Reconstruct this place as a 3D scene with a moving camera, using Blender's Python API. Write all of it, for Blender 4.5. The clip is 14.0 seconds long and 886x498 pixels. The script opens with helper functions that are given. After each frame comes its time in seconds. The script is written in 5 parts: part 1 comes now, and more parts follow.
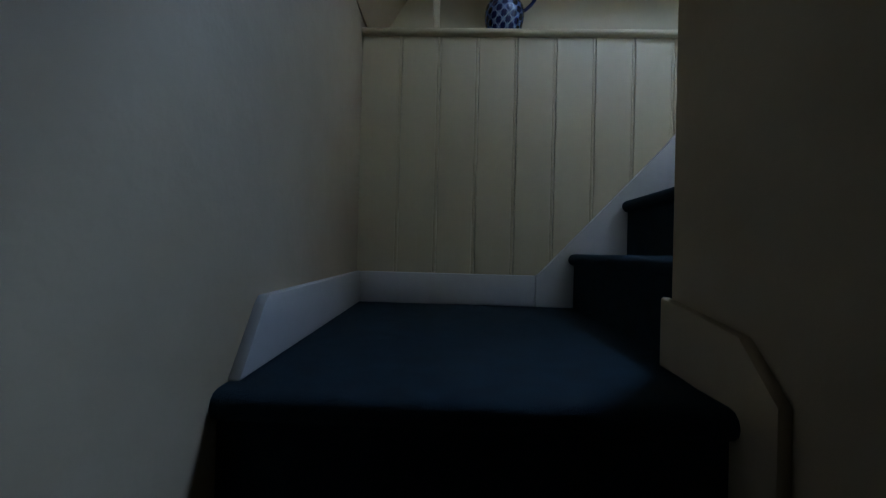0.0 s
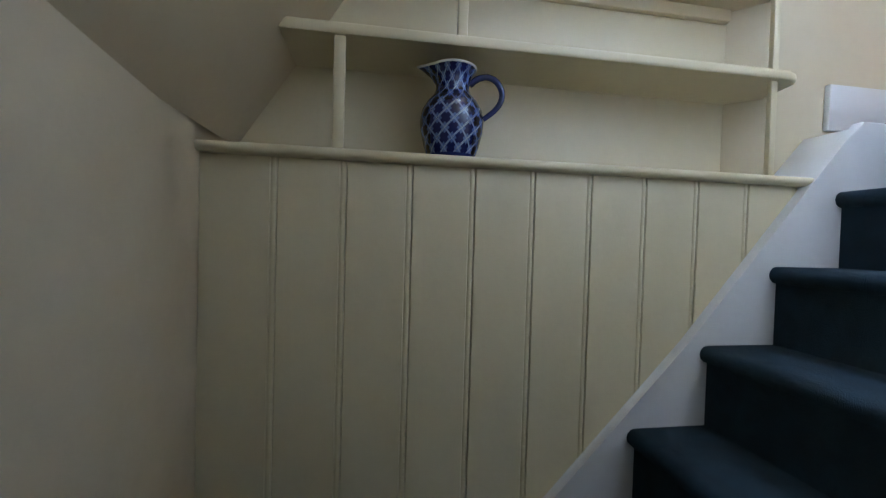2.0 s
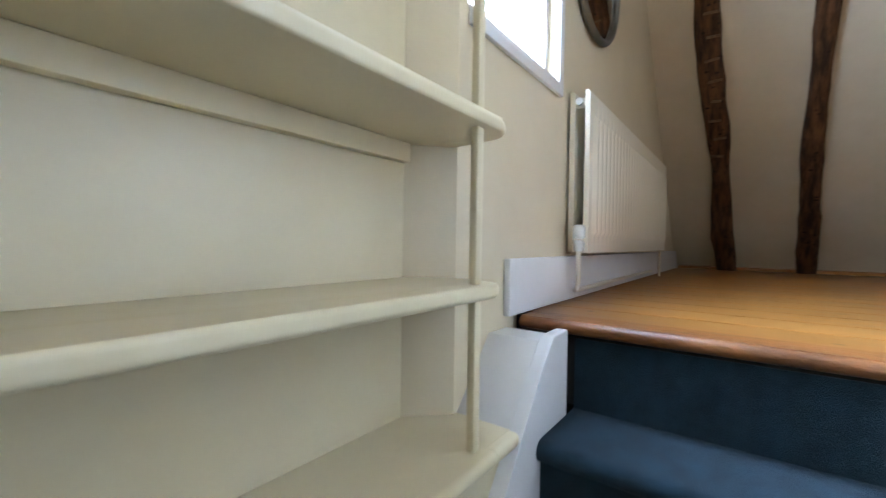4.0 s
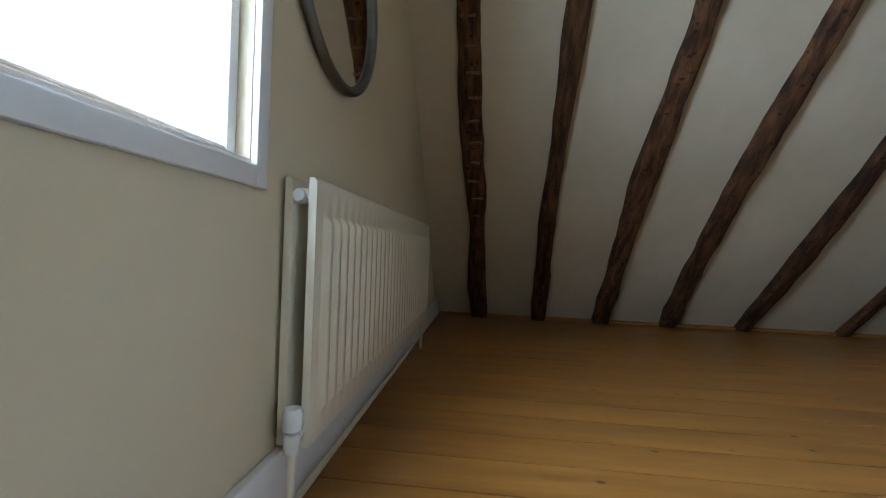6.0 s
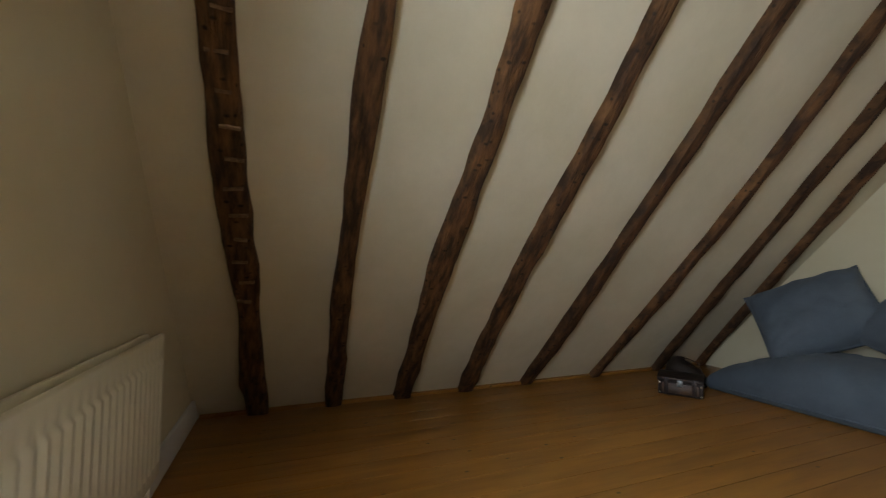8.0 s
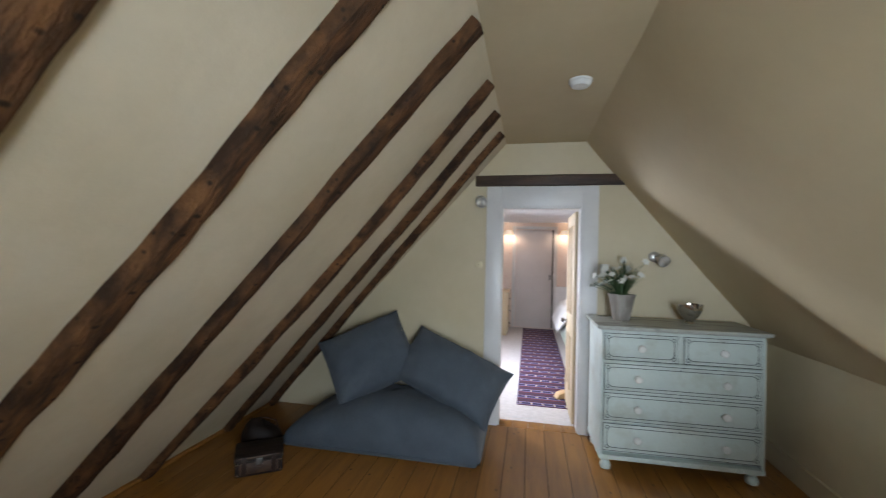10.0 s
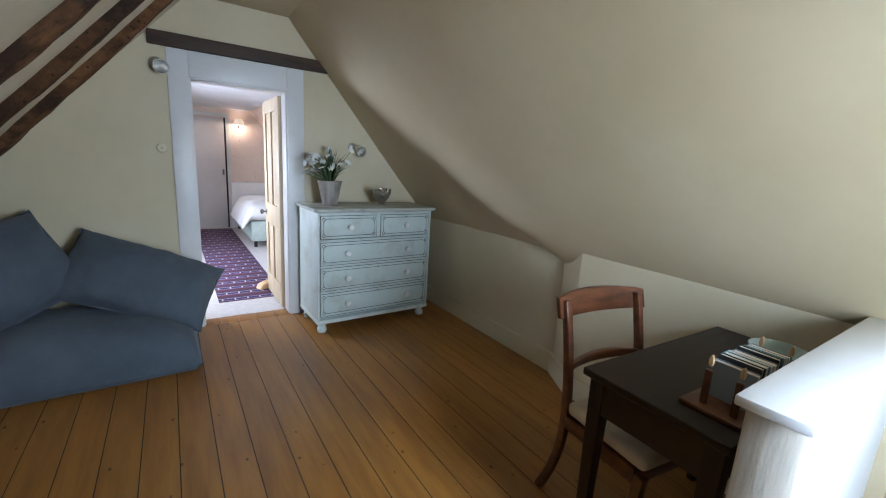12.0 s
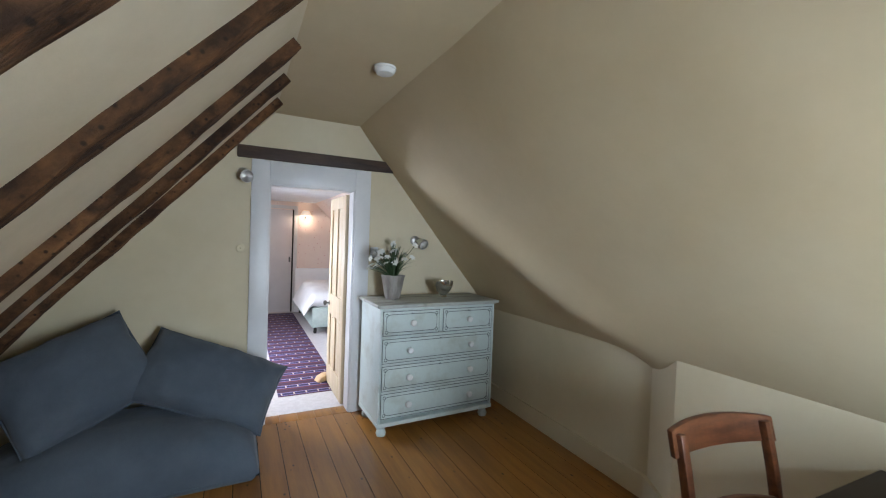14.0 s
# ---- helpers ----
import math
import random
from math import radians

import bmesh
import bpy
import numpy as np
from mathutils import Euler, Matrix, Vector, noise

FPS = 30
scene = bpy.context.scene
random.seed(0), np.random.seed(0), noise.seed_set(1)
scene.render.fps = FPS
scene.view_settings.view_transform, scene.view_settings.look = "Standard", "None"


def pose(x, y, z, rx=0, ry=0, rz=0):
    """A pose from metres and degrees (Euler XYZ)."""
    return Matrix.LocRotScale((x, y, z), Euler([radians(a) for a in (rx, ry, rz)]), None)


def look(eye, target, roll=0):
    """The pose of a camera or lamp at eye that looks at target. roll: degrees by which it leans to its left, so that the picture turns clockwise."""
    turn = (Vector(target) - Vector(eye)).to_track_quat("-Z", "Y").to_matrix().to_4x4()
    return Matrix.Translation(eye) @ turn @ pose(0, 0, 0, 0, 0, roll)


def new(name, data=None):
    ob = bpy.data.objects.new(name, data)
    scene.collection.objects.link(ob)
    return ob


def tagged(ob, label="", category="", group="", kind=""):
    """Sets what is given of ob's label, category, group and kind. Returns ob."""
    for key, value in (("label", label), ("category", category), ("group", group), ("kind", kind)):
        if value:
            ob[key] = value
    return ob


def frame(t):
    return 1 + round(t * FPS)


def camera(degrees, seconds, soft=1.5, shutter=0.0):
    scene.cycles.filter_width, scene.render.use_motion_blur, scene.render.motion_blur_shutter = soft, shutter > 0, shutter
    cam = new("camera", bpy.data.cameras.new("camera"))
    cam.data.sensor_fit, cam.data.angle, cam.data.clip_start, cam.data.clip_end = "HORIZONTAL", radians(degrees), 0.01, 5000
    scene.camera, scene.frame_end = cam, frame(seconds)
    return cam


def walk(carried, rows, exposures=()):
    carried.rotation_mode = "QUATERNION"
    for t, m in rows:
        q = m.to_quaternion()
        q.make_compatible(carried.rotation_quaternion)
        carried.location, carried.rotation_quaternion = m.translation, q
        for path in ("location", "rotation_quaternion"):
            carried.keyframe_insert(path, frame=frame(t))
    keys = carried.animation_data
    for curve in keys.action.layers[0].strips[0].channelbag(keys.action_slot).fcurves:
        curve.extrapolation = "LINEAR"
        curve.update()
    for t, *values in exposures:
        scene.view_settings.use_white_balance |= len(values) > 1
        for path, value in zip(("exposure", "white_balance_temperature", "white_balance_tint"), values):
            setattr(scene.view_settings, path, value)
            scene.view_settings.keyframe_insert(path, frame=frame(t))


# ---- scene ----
# ---- camera ----
FOV = 95.0
EXPO = [(0.0, -0.48, 4850, 16), (0.5, -0.27, 5150, 16), (1.0, -0.08, 5100, 15), (1.5, 0.02, 5200, 17), (2.0, 0.28, 5300, 19), (2.5, 0.50, 5350, 21), (3.0, 0.66, 5450, 22), (3.5, 0.46, 5500, 20), (4.2, 0.28, 5500, 18),
        (6.3, -0.88, 5500, 13), (7.0, -0.92, 5700, 13), (7.7, -0.62, 6700, 14), (9.8, -1.05, 6800, 13), (10.0, -0.62, 6500, 14), (10.5, 0.0, 6000, 15), (11.0, -0.28, 5900, 14), (11.5, -0.48, 5900, 13), (12.5, -0.58, 5900, 13), (14.0, -0.50, 6200, 14)]
cam = camera(FOV, 14.0, soft=1.1, shutter=0.2)
walk(cam, [
    (0.0, pose(-0.273, -1.577, -1.033, 90.36, -1.49, 1.95)),
    (0.5, pose(-0.255, -1.439, -0.813, 88.93, -1.39, -1.10)),
    (1.0, pose(-0.271, -1.272, -0.640, 88.80, -1.40, -5.87)),
    (1.5, pose(-0.257, -1.119, -0.502, 88.69, -1.61, -7.56)),
    (2.0, pose(-0.281, -0.945, -0.367, 88.73, -1.67, -9.09)),
    (2.5, pose(-0.217, -0.769, -0.184, 88.53, -0.82, -14.48)),
    (3.0, pose(-0.080, -0.583, -0.043, 88.43, -0.92, -22.26)),
    (3.5, pose(0.024, -0.462, 0.066, 88.60, 0.11, -33.69)),
    (4.0, pose(0.185, -0.352, 0.182, 89.12, -0.87, -53.24)),
    (4.2, pose(0.261, -0.341, 0.221, 88.95, -0.82, -59.16)),
    (6.3, pose(0.796, -0.273, 0.596, 89.96, -2.16, -84.22)),
    (6.5, pose(0.832, -0.277, 0.627, 90.18, -2.24, -83.57)),
    (7.0, pose(0.990, -0.274, 0.717, 90.07, -2.23, -87.43)),
    (7.5, pose(1.111, -0.293, 0.817, 90.97, -1.79, -98.13)),
    (7.7, pose(1.130, -0.316, 0.847, 92.04, -1.12, -103.72)),
    (9.8, pose(1.617, -0.729, 1.495, 90.65, -1.58, -158.71)),
    (10.0, pose(1.665, -0.728, 1.501, 90.41, -1.30, -168.02)),
    (10.5, pose(1.780, -0.760, 1.469, 90.54, -1.24, -190.60)),
    (11.0, pose(1.875, -0.805, 1.441, 87.28, -1.59, -204.88)),
    (11.5, pose(1.967, -0.739, 1.417, 79.94, -1.40, -212.38)),
    (12.0, pose(2.063, -0.689, 1.398, 78.26, -3.36, -213.37)),
    (12.5, pose(2.089, -0.666, 1.402, 79.50, -4.65, -212.01)),
    (13.0, pose(2.132, -0.650, 1.426, 82.33, -3.07, -210.29)),
    (13.5, pose(2.088, -0.677, 1.475, 87.65, -1.82, -208.48)),
    (14.0, pose(2.102, -0.858, 1.519, 88.66, -2.11, -206.50)),
], exposures=EXPO)

# ---- world and light ----
world = bpy.data.worlds.new("sky")
scene.world = world
world.use_nodes = True
wn = world.node_tree.nodes
sky = wn.new("ShaderNodeTexSky")
sky.sky_type = "NISHITA"
sky.sun_disc = False
sky.sun_elevation = radians(40)
sky.sun_rotation = radians(200)
wn["Background"].inputs["Strength"].default_value = 0.15
world.node_tree.links.new(sky.outputs["Color"], wn["Background"].inputs["Color"])

sun = new("sun", bpy.data.lights.new("sun", "SUN"))
sun.data.energy = 1.2
sun.data.angle = radians(10)
sun.data.color = (1.0, 0.95, 0.88)
sun.matrix_world = look((0, 0, 30), (8, 22, 0))


def window_light(name, eye, target, w, h, power, color):
    d = bpy.data.lights.new(name, "AREA")
    d.spread = radians(150)
    d.shape, d.size, d.size_y, d.energy, d.color = "RECTANGLE", w, h, power, color
    ob = new(name, d)
    ob.matrix_world = look(eye, target)
    return ob


# daylight in the opening of the attic window and of the bedroom's dormer window
window_light("attic_window_light", (1.14, 0.27, 1.23), (1.17, -0.9, 0.86), 0.44, 1.02, 92, (0.70, 0.86, 1.0))
window_light("bedroom_window_light", (2.95, -6.0, 1.35), (1.0, -5.6, 0.6), 0.9, 0.9, 115, (0.78, 0.87, 1.0))
for lx in (0.98, 2.08):
    d = bpy.data.lights.new("wall_light_bulb", "POINT")
    d.energy, d.color, d.shadow_soft_size = 5, (1.0, 0.80, 0.62), 0.04
    new("wall_light_bulb", d).location = (lx, -9.05, 1.86)


# ---- materials ----
def node(nt, kind, **vals):
    n = nt.nodes.new(kind)
    for k, v in vals.items():
        n.inputs[k.replace("_", " ")].default_value = v
    return n


def mat(name, c1, c2=None, rough=0.6, scale=4.0, stretch=(1, 1, 1), bump=0.1, bscale=40.0, detail=6.0, metal=0.0, lo=0.35, hi=0.65, vary=0.0,
        fine=0.0, fscale=60.0, coat=0.0, sheen=0.0, spec=0.5, rvary=0.1):
    """A surface of two colours mixed by noise, with a finer grain, relief and uneven gloss."""
    c2 = c2 or tuple(c * 0.85 for c in c1)
    m = bpy.data.materials.new(name)
    m.use_nodes = True
    nt, L = m.node_tree, m.node_tree.links.new
    b = nt.nodes["Principled BSDF"]
    tc = nt.nodes.new("ShaderNodeTexCoord")
    mp = nt.nodes.new("ShaderNodeMapping")
    mp.inputs["Scale"].default_value = stretch
    oi = nt.nodes.new("ShaderNodeObjectInfo")
    add = nt.nodes.new("ShaderNodeVectorMath")
    add.operation = "ADD"
    mul = nt.nodes.new("ShaderNodeMath")
    mul.operation = "MULTIPLY"
    mul.inputs[1].default_value = 37.0 if vary else 0.0
    L(oi.outputs["Random"], mul.inputs[0])
    L(tc.outputs["Object"], mp.inputs["Vector"])
    L(mp.outputs["Vector"], add.inputs[0])
    L(mul.outputs[0], add.inputs[1])
    n1 = node(nt, "ShaderNodeTexNoise", Scale=scale, Detail=detail, Roughness=0.6)
    n2 = node(nt, "ShaderNodeTexNoise", Scale=fscale, Detail=4.0, Roughness=0.65)
    n3 = node(nt, "ShaderNodeTexNoise", Scale=bscale, Detail=5.0, Roughness=0.6)
    for n in (n1, n2, n3):
        L(add.outputs[0], n.inputs["Vector"])
    ramp = nt.nodes.new("ShaderNodeValToRGB")
    ramp.color_ramp.elements[0].position, ramp.color_ramp.elements[1].position = lo, hi
    ramp.color_ramp.elements[0].color, ramp.color_ramp.elements[1].color = (*c2, 1), (*c1, 1)
    L(n1.outputs["Fac"], ramp.inputs["Fac"])
    hsv = nt.nodes.new("ShaderNodeHueSaturation")
    # value: fine grain and a shift from piece to piece
    g = nt.nodes.new("ShaderNodeMapRange")
    g.inputs["To Min"].default_value, g.inputs["To Max"].default_value = 1 - fine, 1 + fine
    L(n2.outputs["Fac"], g.inputs["Value"])
    r = nt.nodes.new("ShaderNodeMapRange")
    r.inputs["To Min"].default_value, r.inputs["To Max"].default_value = 1 - vary, 1 + vary
    L(oi.outputs["Random"], r.inputs["Value"])
    mm = nt.nodes.new("ShaderNodeMath")
    mm.operation = "MULTIPLY"
    L(g.outputs[0], mm.inputs[0])
    L(r.outputs[0], mm.inputs[1])
    L(mm.outputs[0], hsv.inputs["Value"])
    L(ramp.outputs["Color"], hsv.inputs["Color"])
    L(hsv.outputs["Color"], b.inputs["Base Color"])
    rr = nt.nodes.new("ShaderNodeMapRange")
    rr.inputs["To Min"].default_value, rr.inputs["To Max"].default_value = max(rough - rvary, 0.03), min(rough + rvary, 1)
    L(n1.outputs["Fac"], rr.inputs["Value"])
    L(rr.outputs[0], b.inputs["Roughness"])
    b.inputs["Metallic"].default_value = metal
    b.inputs["Coat Weight"].default_value = coat
    b.inputs["Sheen Weight"].default_value = sheen
    b.inputs["Specular IOR Level"].default_value = spec
    if bump:
        bp = node(nt, "ShaderNodeBump", Strength=bump, Distance=0.01)
        L(n3.outputs["Fac"], bp.inputs["Height"])
        L(bp.outputs["Normal"], b.inputs["Normal"])
    return m


M_PLASTER = mat("cream_plaster", (0.60, 0.52, 0.36), (0.545, 0.46, 0.30), rough=0.75, scale=1.3, bump=0.12, bscale=9, fine=0.03, fscale=14)
M_SLOPE = mat("sloping_ceiling_plaster", (0.54, 0.445, 0.285), (0.48, 0.385, 0.235), rough=0.7, scale=1.1, bump=0.16, bscale=4, fine=0.03, fscale=18)
M_INFILL = mat("chalky_limewash", (0.585, 0.505, 0.365), (0.505, 0.43, 0.295), rough=0.85, scale=1.6, bump=0.35, bscale=7, fine=0.05, fscale=12)
M_STAIRWALL = mat("stair_wall_plaster", (0.60, 0.505, 0.345), (0.51, 0.415, 0.265), rough=0.7, scale=2.2, bump=0.38, bscale=8, fine=0.04, fscale=16)
M_PANEL = mat("cream_gloss_paint", (0.63, 0.55, 0.36), (0.58, 0.50, 0.315), rough=0.42, scale=2.0, bump=0.06, bscale=25, fine=0.03, fscale=30)
M_WHITE = mat("white_gloss_paint", (0.70, 0.69, 0.675), (0.63, 0.62, 0.605), rough=0.38, scale=2.5, bump=0.06, bscale=22, fine=0.03, fscale=30)
M_WORNWHITE = mat("worn_white_paint_on_wood", (0.60, 0.55, 0.47), (0.10, 0.07, 0.045), rough=0.5, scale=7, stretch=(1, 1, 0.10), lo=0.25, hi=0.29, bump=0.25, bscale=30, fine=0.05)
M_CARPET = mat("dark_blue_carpet", (0.016, 0.041, 0.060), (0.009, 0.024, 0.036), rough=0.95, scale=18, bump=0.9, bscale=420, fine=0.35, fscale=260, sheen=0.05, spec=0.2)
M_PINE = mat("varnished_pine", (0.335, 0.149, 0.028), (0.215, 0.087, 0.015), rough=0.36, scale=3, stretch=(5, 0.5, 5), bump=0.06, bscale=20, fine=0.06, fscale=30, vary=0.11)


def add_knots(m, scale, size, color):
    """Small dark knots and nail heads, scattered."""
    nt = m.node_tree
    b = nt.nodes["Principled BSDF"]
    src = b.inputs["Base Color"].links[0].from_socket
    vec = [n for n in nt.nodes if n.bl_idname == "ShaderNodeTexCoord"][0].outputs["Object"]
    ob = [n for n in nt.nodes if n.bl_idname == "ShaderNodeObjectInfo"][0].outputs["Random"]
    sc = nt.nodes.new("ShaderNodeVectorMath")
    sc.operation = "MULTIPLY_ADD"
    sc.inputs[1].default_value = (scale, scale * 0.6, scale)
    nt.links.new(vec, sc.inputs[0])
    nt.links.new(m_math(nt, "MULTIPLY", ob, 91.0), sc.inputs[2])
    vo = nt.nodes.new("ShaderNodeTexVoronoi")
    vo.inputs["Scale"].default_value = 1.0
    nt.links.new(sc.outputs[0], vo.inputs["Vector"])
    mr = nt.nodes.new("ShaderNodeMapRange")
    mr.inputs["From Min"].default_value, mr.inputs["From Max"].default_value = size * 0.5, size
    mr.inputs["To Min"].default_value, mr.inputs["To Max"].default_value = 0.9, 0.0
    nt.links.new(vo.outputs["Distance"], mr.inputs["Value"])
    nt.links.new(mix_color(nt, mr.outputs[0], src, color), b.inputs["Base Color"])


M_RAFTER = mat("old_dark_oak", (0.125, 0.056, 0.021), (0.026, 0.012, 0.006), spec=0.2, rough=0.8, scale=7, stretch=(1.0, 4.5, 1.0), bump=0.9, bscale=22, fine=0.35, fscale=55, lo=0.38, hi=0.66, vary=0.28)
M_SCAR = mat("bare_split_oak", (0.22, 0.125, 0.06), (0.10, 0.05, 0.022), rough=0.85, scale=30, bump=0.4, bscale=60, fine=0.3)
M_BEAM = mat("dark_oak_lintel", (0.075, 0.04, 0.022), (0.03, 0.016, 0.01), rough=0.6, scale=8, stretch=(0.4, 3, 3), bump=0.6, bscale=30, fine=0.25)
M_NOSING = mat("scuffed_pine_edge", (0.21, 0.078, 0.018), (0.085, 0.028, 0.008), rough=0.38, scale=9, stretch=(2, 1, 2), bump=0.3, bscale=40, fine=0.2, lo=0.3, hi=0.6)
M_RAD = mat("radiator_enamel", (0.72, 0.66, 0.52), (0.67, 0.61, 0.47), rough=0.32, scale=2, bump=0.02, fine=0.02)
M_SOFA = mat("grey_blue_cotton", (0.081, 0.098, 0.118), (0.064, 0.078, 0.095), rough=0.92, scale=5, bump=0.7, bscale=9, fine=0.10, fscale=220, sheen=0.08, spec=0.2)
M_CHEST = mat("pale_grey_green_paint", (0.52, 0.59, 0.55), (0.38, 0.40, 0.33), rough=0.5, scale=4, bump=0.15, bscale=35, fine=0.08, lo=0.26, hi=0.50)
M_CHESTTOP = mat("worn_grey_paint", (0.42, 0.43, 0.38), (0.17, 0.16, 0.13), rough=0.5, scale=7, stretch=(0.6, 2, 1), bump=0.2, bscale=40, fine=0.1, lo=0.3, hi=0.5)
M_LINE = mat("dark_grey_paint_line", (0.05, 0.06, 0.06), (0.14, 0.16, 0.16), rough=0.6, scale=60, bump=0.0)
M_KNOB = mat("white_china", (0.78, 0.78, 0.74), rough=0.2, bump=0.0)
M_DESK = mat("dark_mahogany", (0.026, 0.012, 0.007), (0.013, 0.007, 0.005), spec=0.3, rough=0.5, scale=6, stretch=(0.6, 4, 4), bump=0.05, fine=0.2)
M_CHAIR = mat("red_mahogany", (0.15, 0.052, 0.020), (0.055, 0.018, 0.008), rough=0.33, scale=6, stretch=(1, 4, 4), bump=0.05, fine=0.2, fscale=30)
M_SEAT = mat("cream_seat_cloth", (0.62, 0.56, 0.46), (0.52, 0.46, 0.36), rough=0.9, scale=8, bump=0.3, bscale=200, fine=0.1)
M_DOORPINE = mat("stripped_pine", (0.62, 0.51, 0.35), (0.47, 0.35, 0.21), rough=0.5, scale=4, stretch=(5, 5, 0.5), bump=0.12, bscale=30, fine=0.12, lo=0.3, hi=0.7)
M_METAL = mat("grey_metal", (0.20, 0.20, 0.195), (0.12, 0.12, 0.118), rough=0.38, scale=6, metal=1.0, bump=0.03)
M_CHROME = mat("silvered_metal", (0.78, 0.76, 0.72), rough=0.16, metal=1.0, bump=0.03, bscale=12)
M_TRUNK = mat("dark_leather", (0.022, 0.012, 0.008), (0.012, 0.007, 0.005), spec=0.25, rough=0.62, scale=9, bump=0.3, bscale=60, fine=0.3)
M_HIDE = mat("worn_brown_leather", (0.075, 0.034, 0.016), (0.030, 0.014, 0.008), rough=0.5, scale=14, bump=0.3, bscale=60, fine=0.3)
M_BEDCARPET = mat("pale_carpet", (0.60, 0.57, 0.56), (0.52, 0.49, 0.48), rough=0.95, scale=20, bump=0.4, bscale=200, fine=0.1)
M_LINEN = mat("white_linen", (0.80, 0.80, 0.80), (0.74, 0.74, 0.75), rough=0.85, scale=4, bump=0.3, bscale=10)
M_BEDBASE = mat("pale_green_divan", (0.42, 0.50, 0.46), rough=0.9, scale=10, bump=0.2)
M_PINKWALL = mat("pale_rose_wallpaper", (0.80, 0.68, 0.60), (0.76, 0.62, 0.54), rough=0.8, scale=3, bump=0.05)
M_TERRA = mat("whitewashed_terracotta", (0.40, 0.36, 0.32), (0.12, 0.10, 0.08), rough=0.85, scale=9, stretch=(1, 1, 0.4), bump=0.3, bscale=40, fine=0.1, lo=0.3, hi=0.6)
M_LEAF = mat("narrow_green_leaf", (0.055, 0.10, 0.035), (0.03, 0.06, 0.02), rough=0.5, scale=20, bump=0.0)
M_PETAL = mat("white_petal", (0.80, 0.80, 0.74), rough=0.6, bump=0.0)
M_MIRROR = mat("mirror_glass", (0.86, 0.87, 0.86), (0.85, 0.86, 0.85), rough=0.03, metal=1.0, bump=0.0, rvary=0.0)
M_DARK = mat("dark_gap", (0.02, 0.018, 0.016), rough=0.9, bump=0.0)
M_BLUE = mat("cobalt_glaze", (0.012, 0.022, 0.11), (0.008, 0.014, 0.07), rough=0.15, scale=20, bump=0.05, coat=0.4)
M_PALEWOOD = mat("pale_carved_wood", (0.62, 0.42, 0.22), (0.48, 0.30, 0.14), rough=0.5, scale=20, bump=0.1)
M_PAPER = mat("book_paper", (0.70, 0.68, 0.62), (0.60, 0.57, 0.50), rough=0.8, scale=3, stretch=(1, 1, 60), bump=0.1)
M_BOOKS = [mat("book_cover_" + n, c, rough=0.5, bump=0.05) for n, c in (("white", (0.70, 0.72, 0.74)), ("grey", (0.28, 0.32, 0.36)), ("black", (0.03, 0.035, 0.045)), ("teal", (0.12, 0.30, 0.36)))]


def glass_material():
    m = bpy.data.materials.new("window_glass")
    m.use_nodes = True
    b = m.node_tree.nodes["Principled BSDF"]
    b.inputs["Transmission Weight"].default_value = 1.0
    b.inputs["Roughness"].default_value = 0.0
    b.inputs["IOR"].default_value = 1.45
    return m


M_GLASS = glass_material()


def glow_material(name, color, strength):
    m = bpy.data.materials.new(name)
    m.use_nodes = True
    b = m.node_tree.nodes["Principled BSDF"]
    b.inputs["Base Color"].default_value = (*color, 1)
    b.inputs["Emission Color"].default_value = (*color, 1)
    b.inputs["Emission Strength"].default_value = strength
    return m


M_SPOT = mat("brushed_silver", (0.62, 0.60, 0.56), (0.50, 0.48, 0.45), rough=0.34, metal=0.9, bump=0.02)
M_LILAC = mat("grey_lilac_paint", (0.64, 0.60, 0.585), (0.58, 0.54, 0.53), rough=0.5, scale=2, bump=0.04)
M_SHADE = glow_material("lit_lamp_shade", (1.0, 0.82, 0.62), 0.7)
M_DAY = glow_material("bright_overcast_sky", (0.93, 0.97, 1.0), 9.0)


def m_math(nt, op, a, b=None):
    n = nt.nodes.new("ShaderNodeMath")
    n.operation = op
    for i, v in enumerate((a, b)):
        if v is None:
            continue
        if isinstance(v, (int, float)):
            n.inputs[i].default_value = v
        else:
            nt.links.new(v, n.inputs[i])
    return n.outputs[0]


def mix_color(nt, fac, a, b):
    n = nt.nodes.new("ShaderNodeMix")
    n.data_type = "RGBA"
    for i, v in ((0, fac), (6, a), (7, b)):
        if isinstance(v, tuple):
            n.inputs[i].default_value = (*v, 1)
        else:
            nt.links.new(v, n.inputs[i])
    return n.outputs[2]


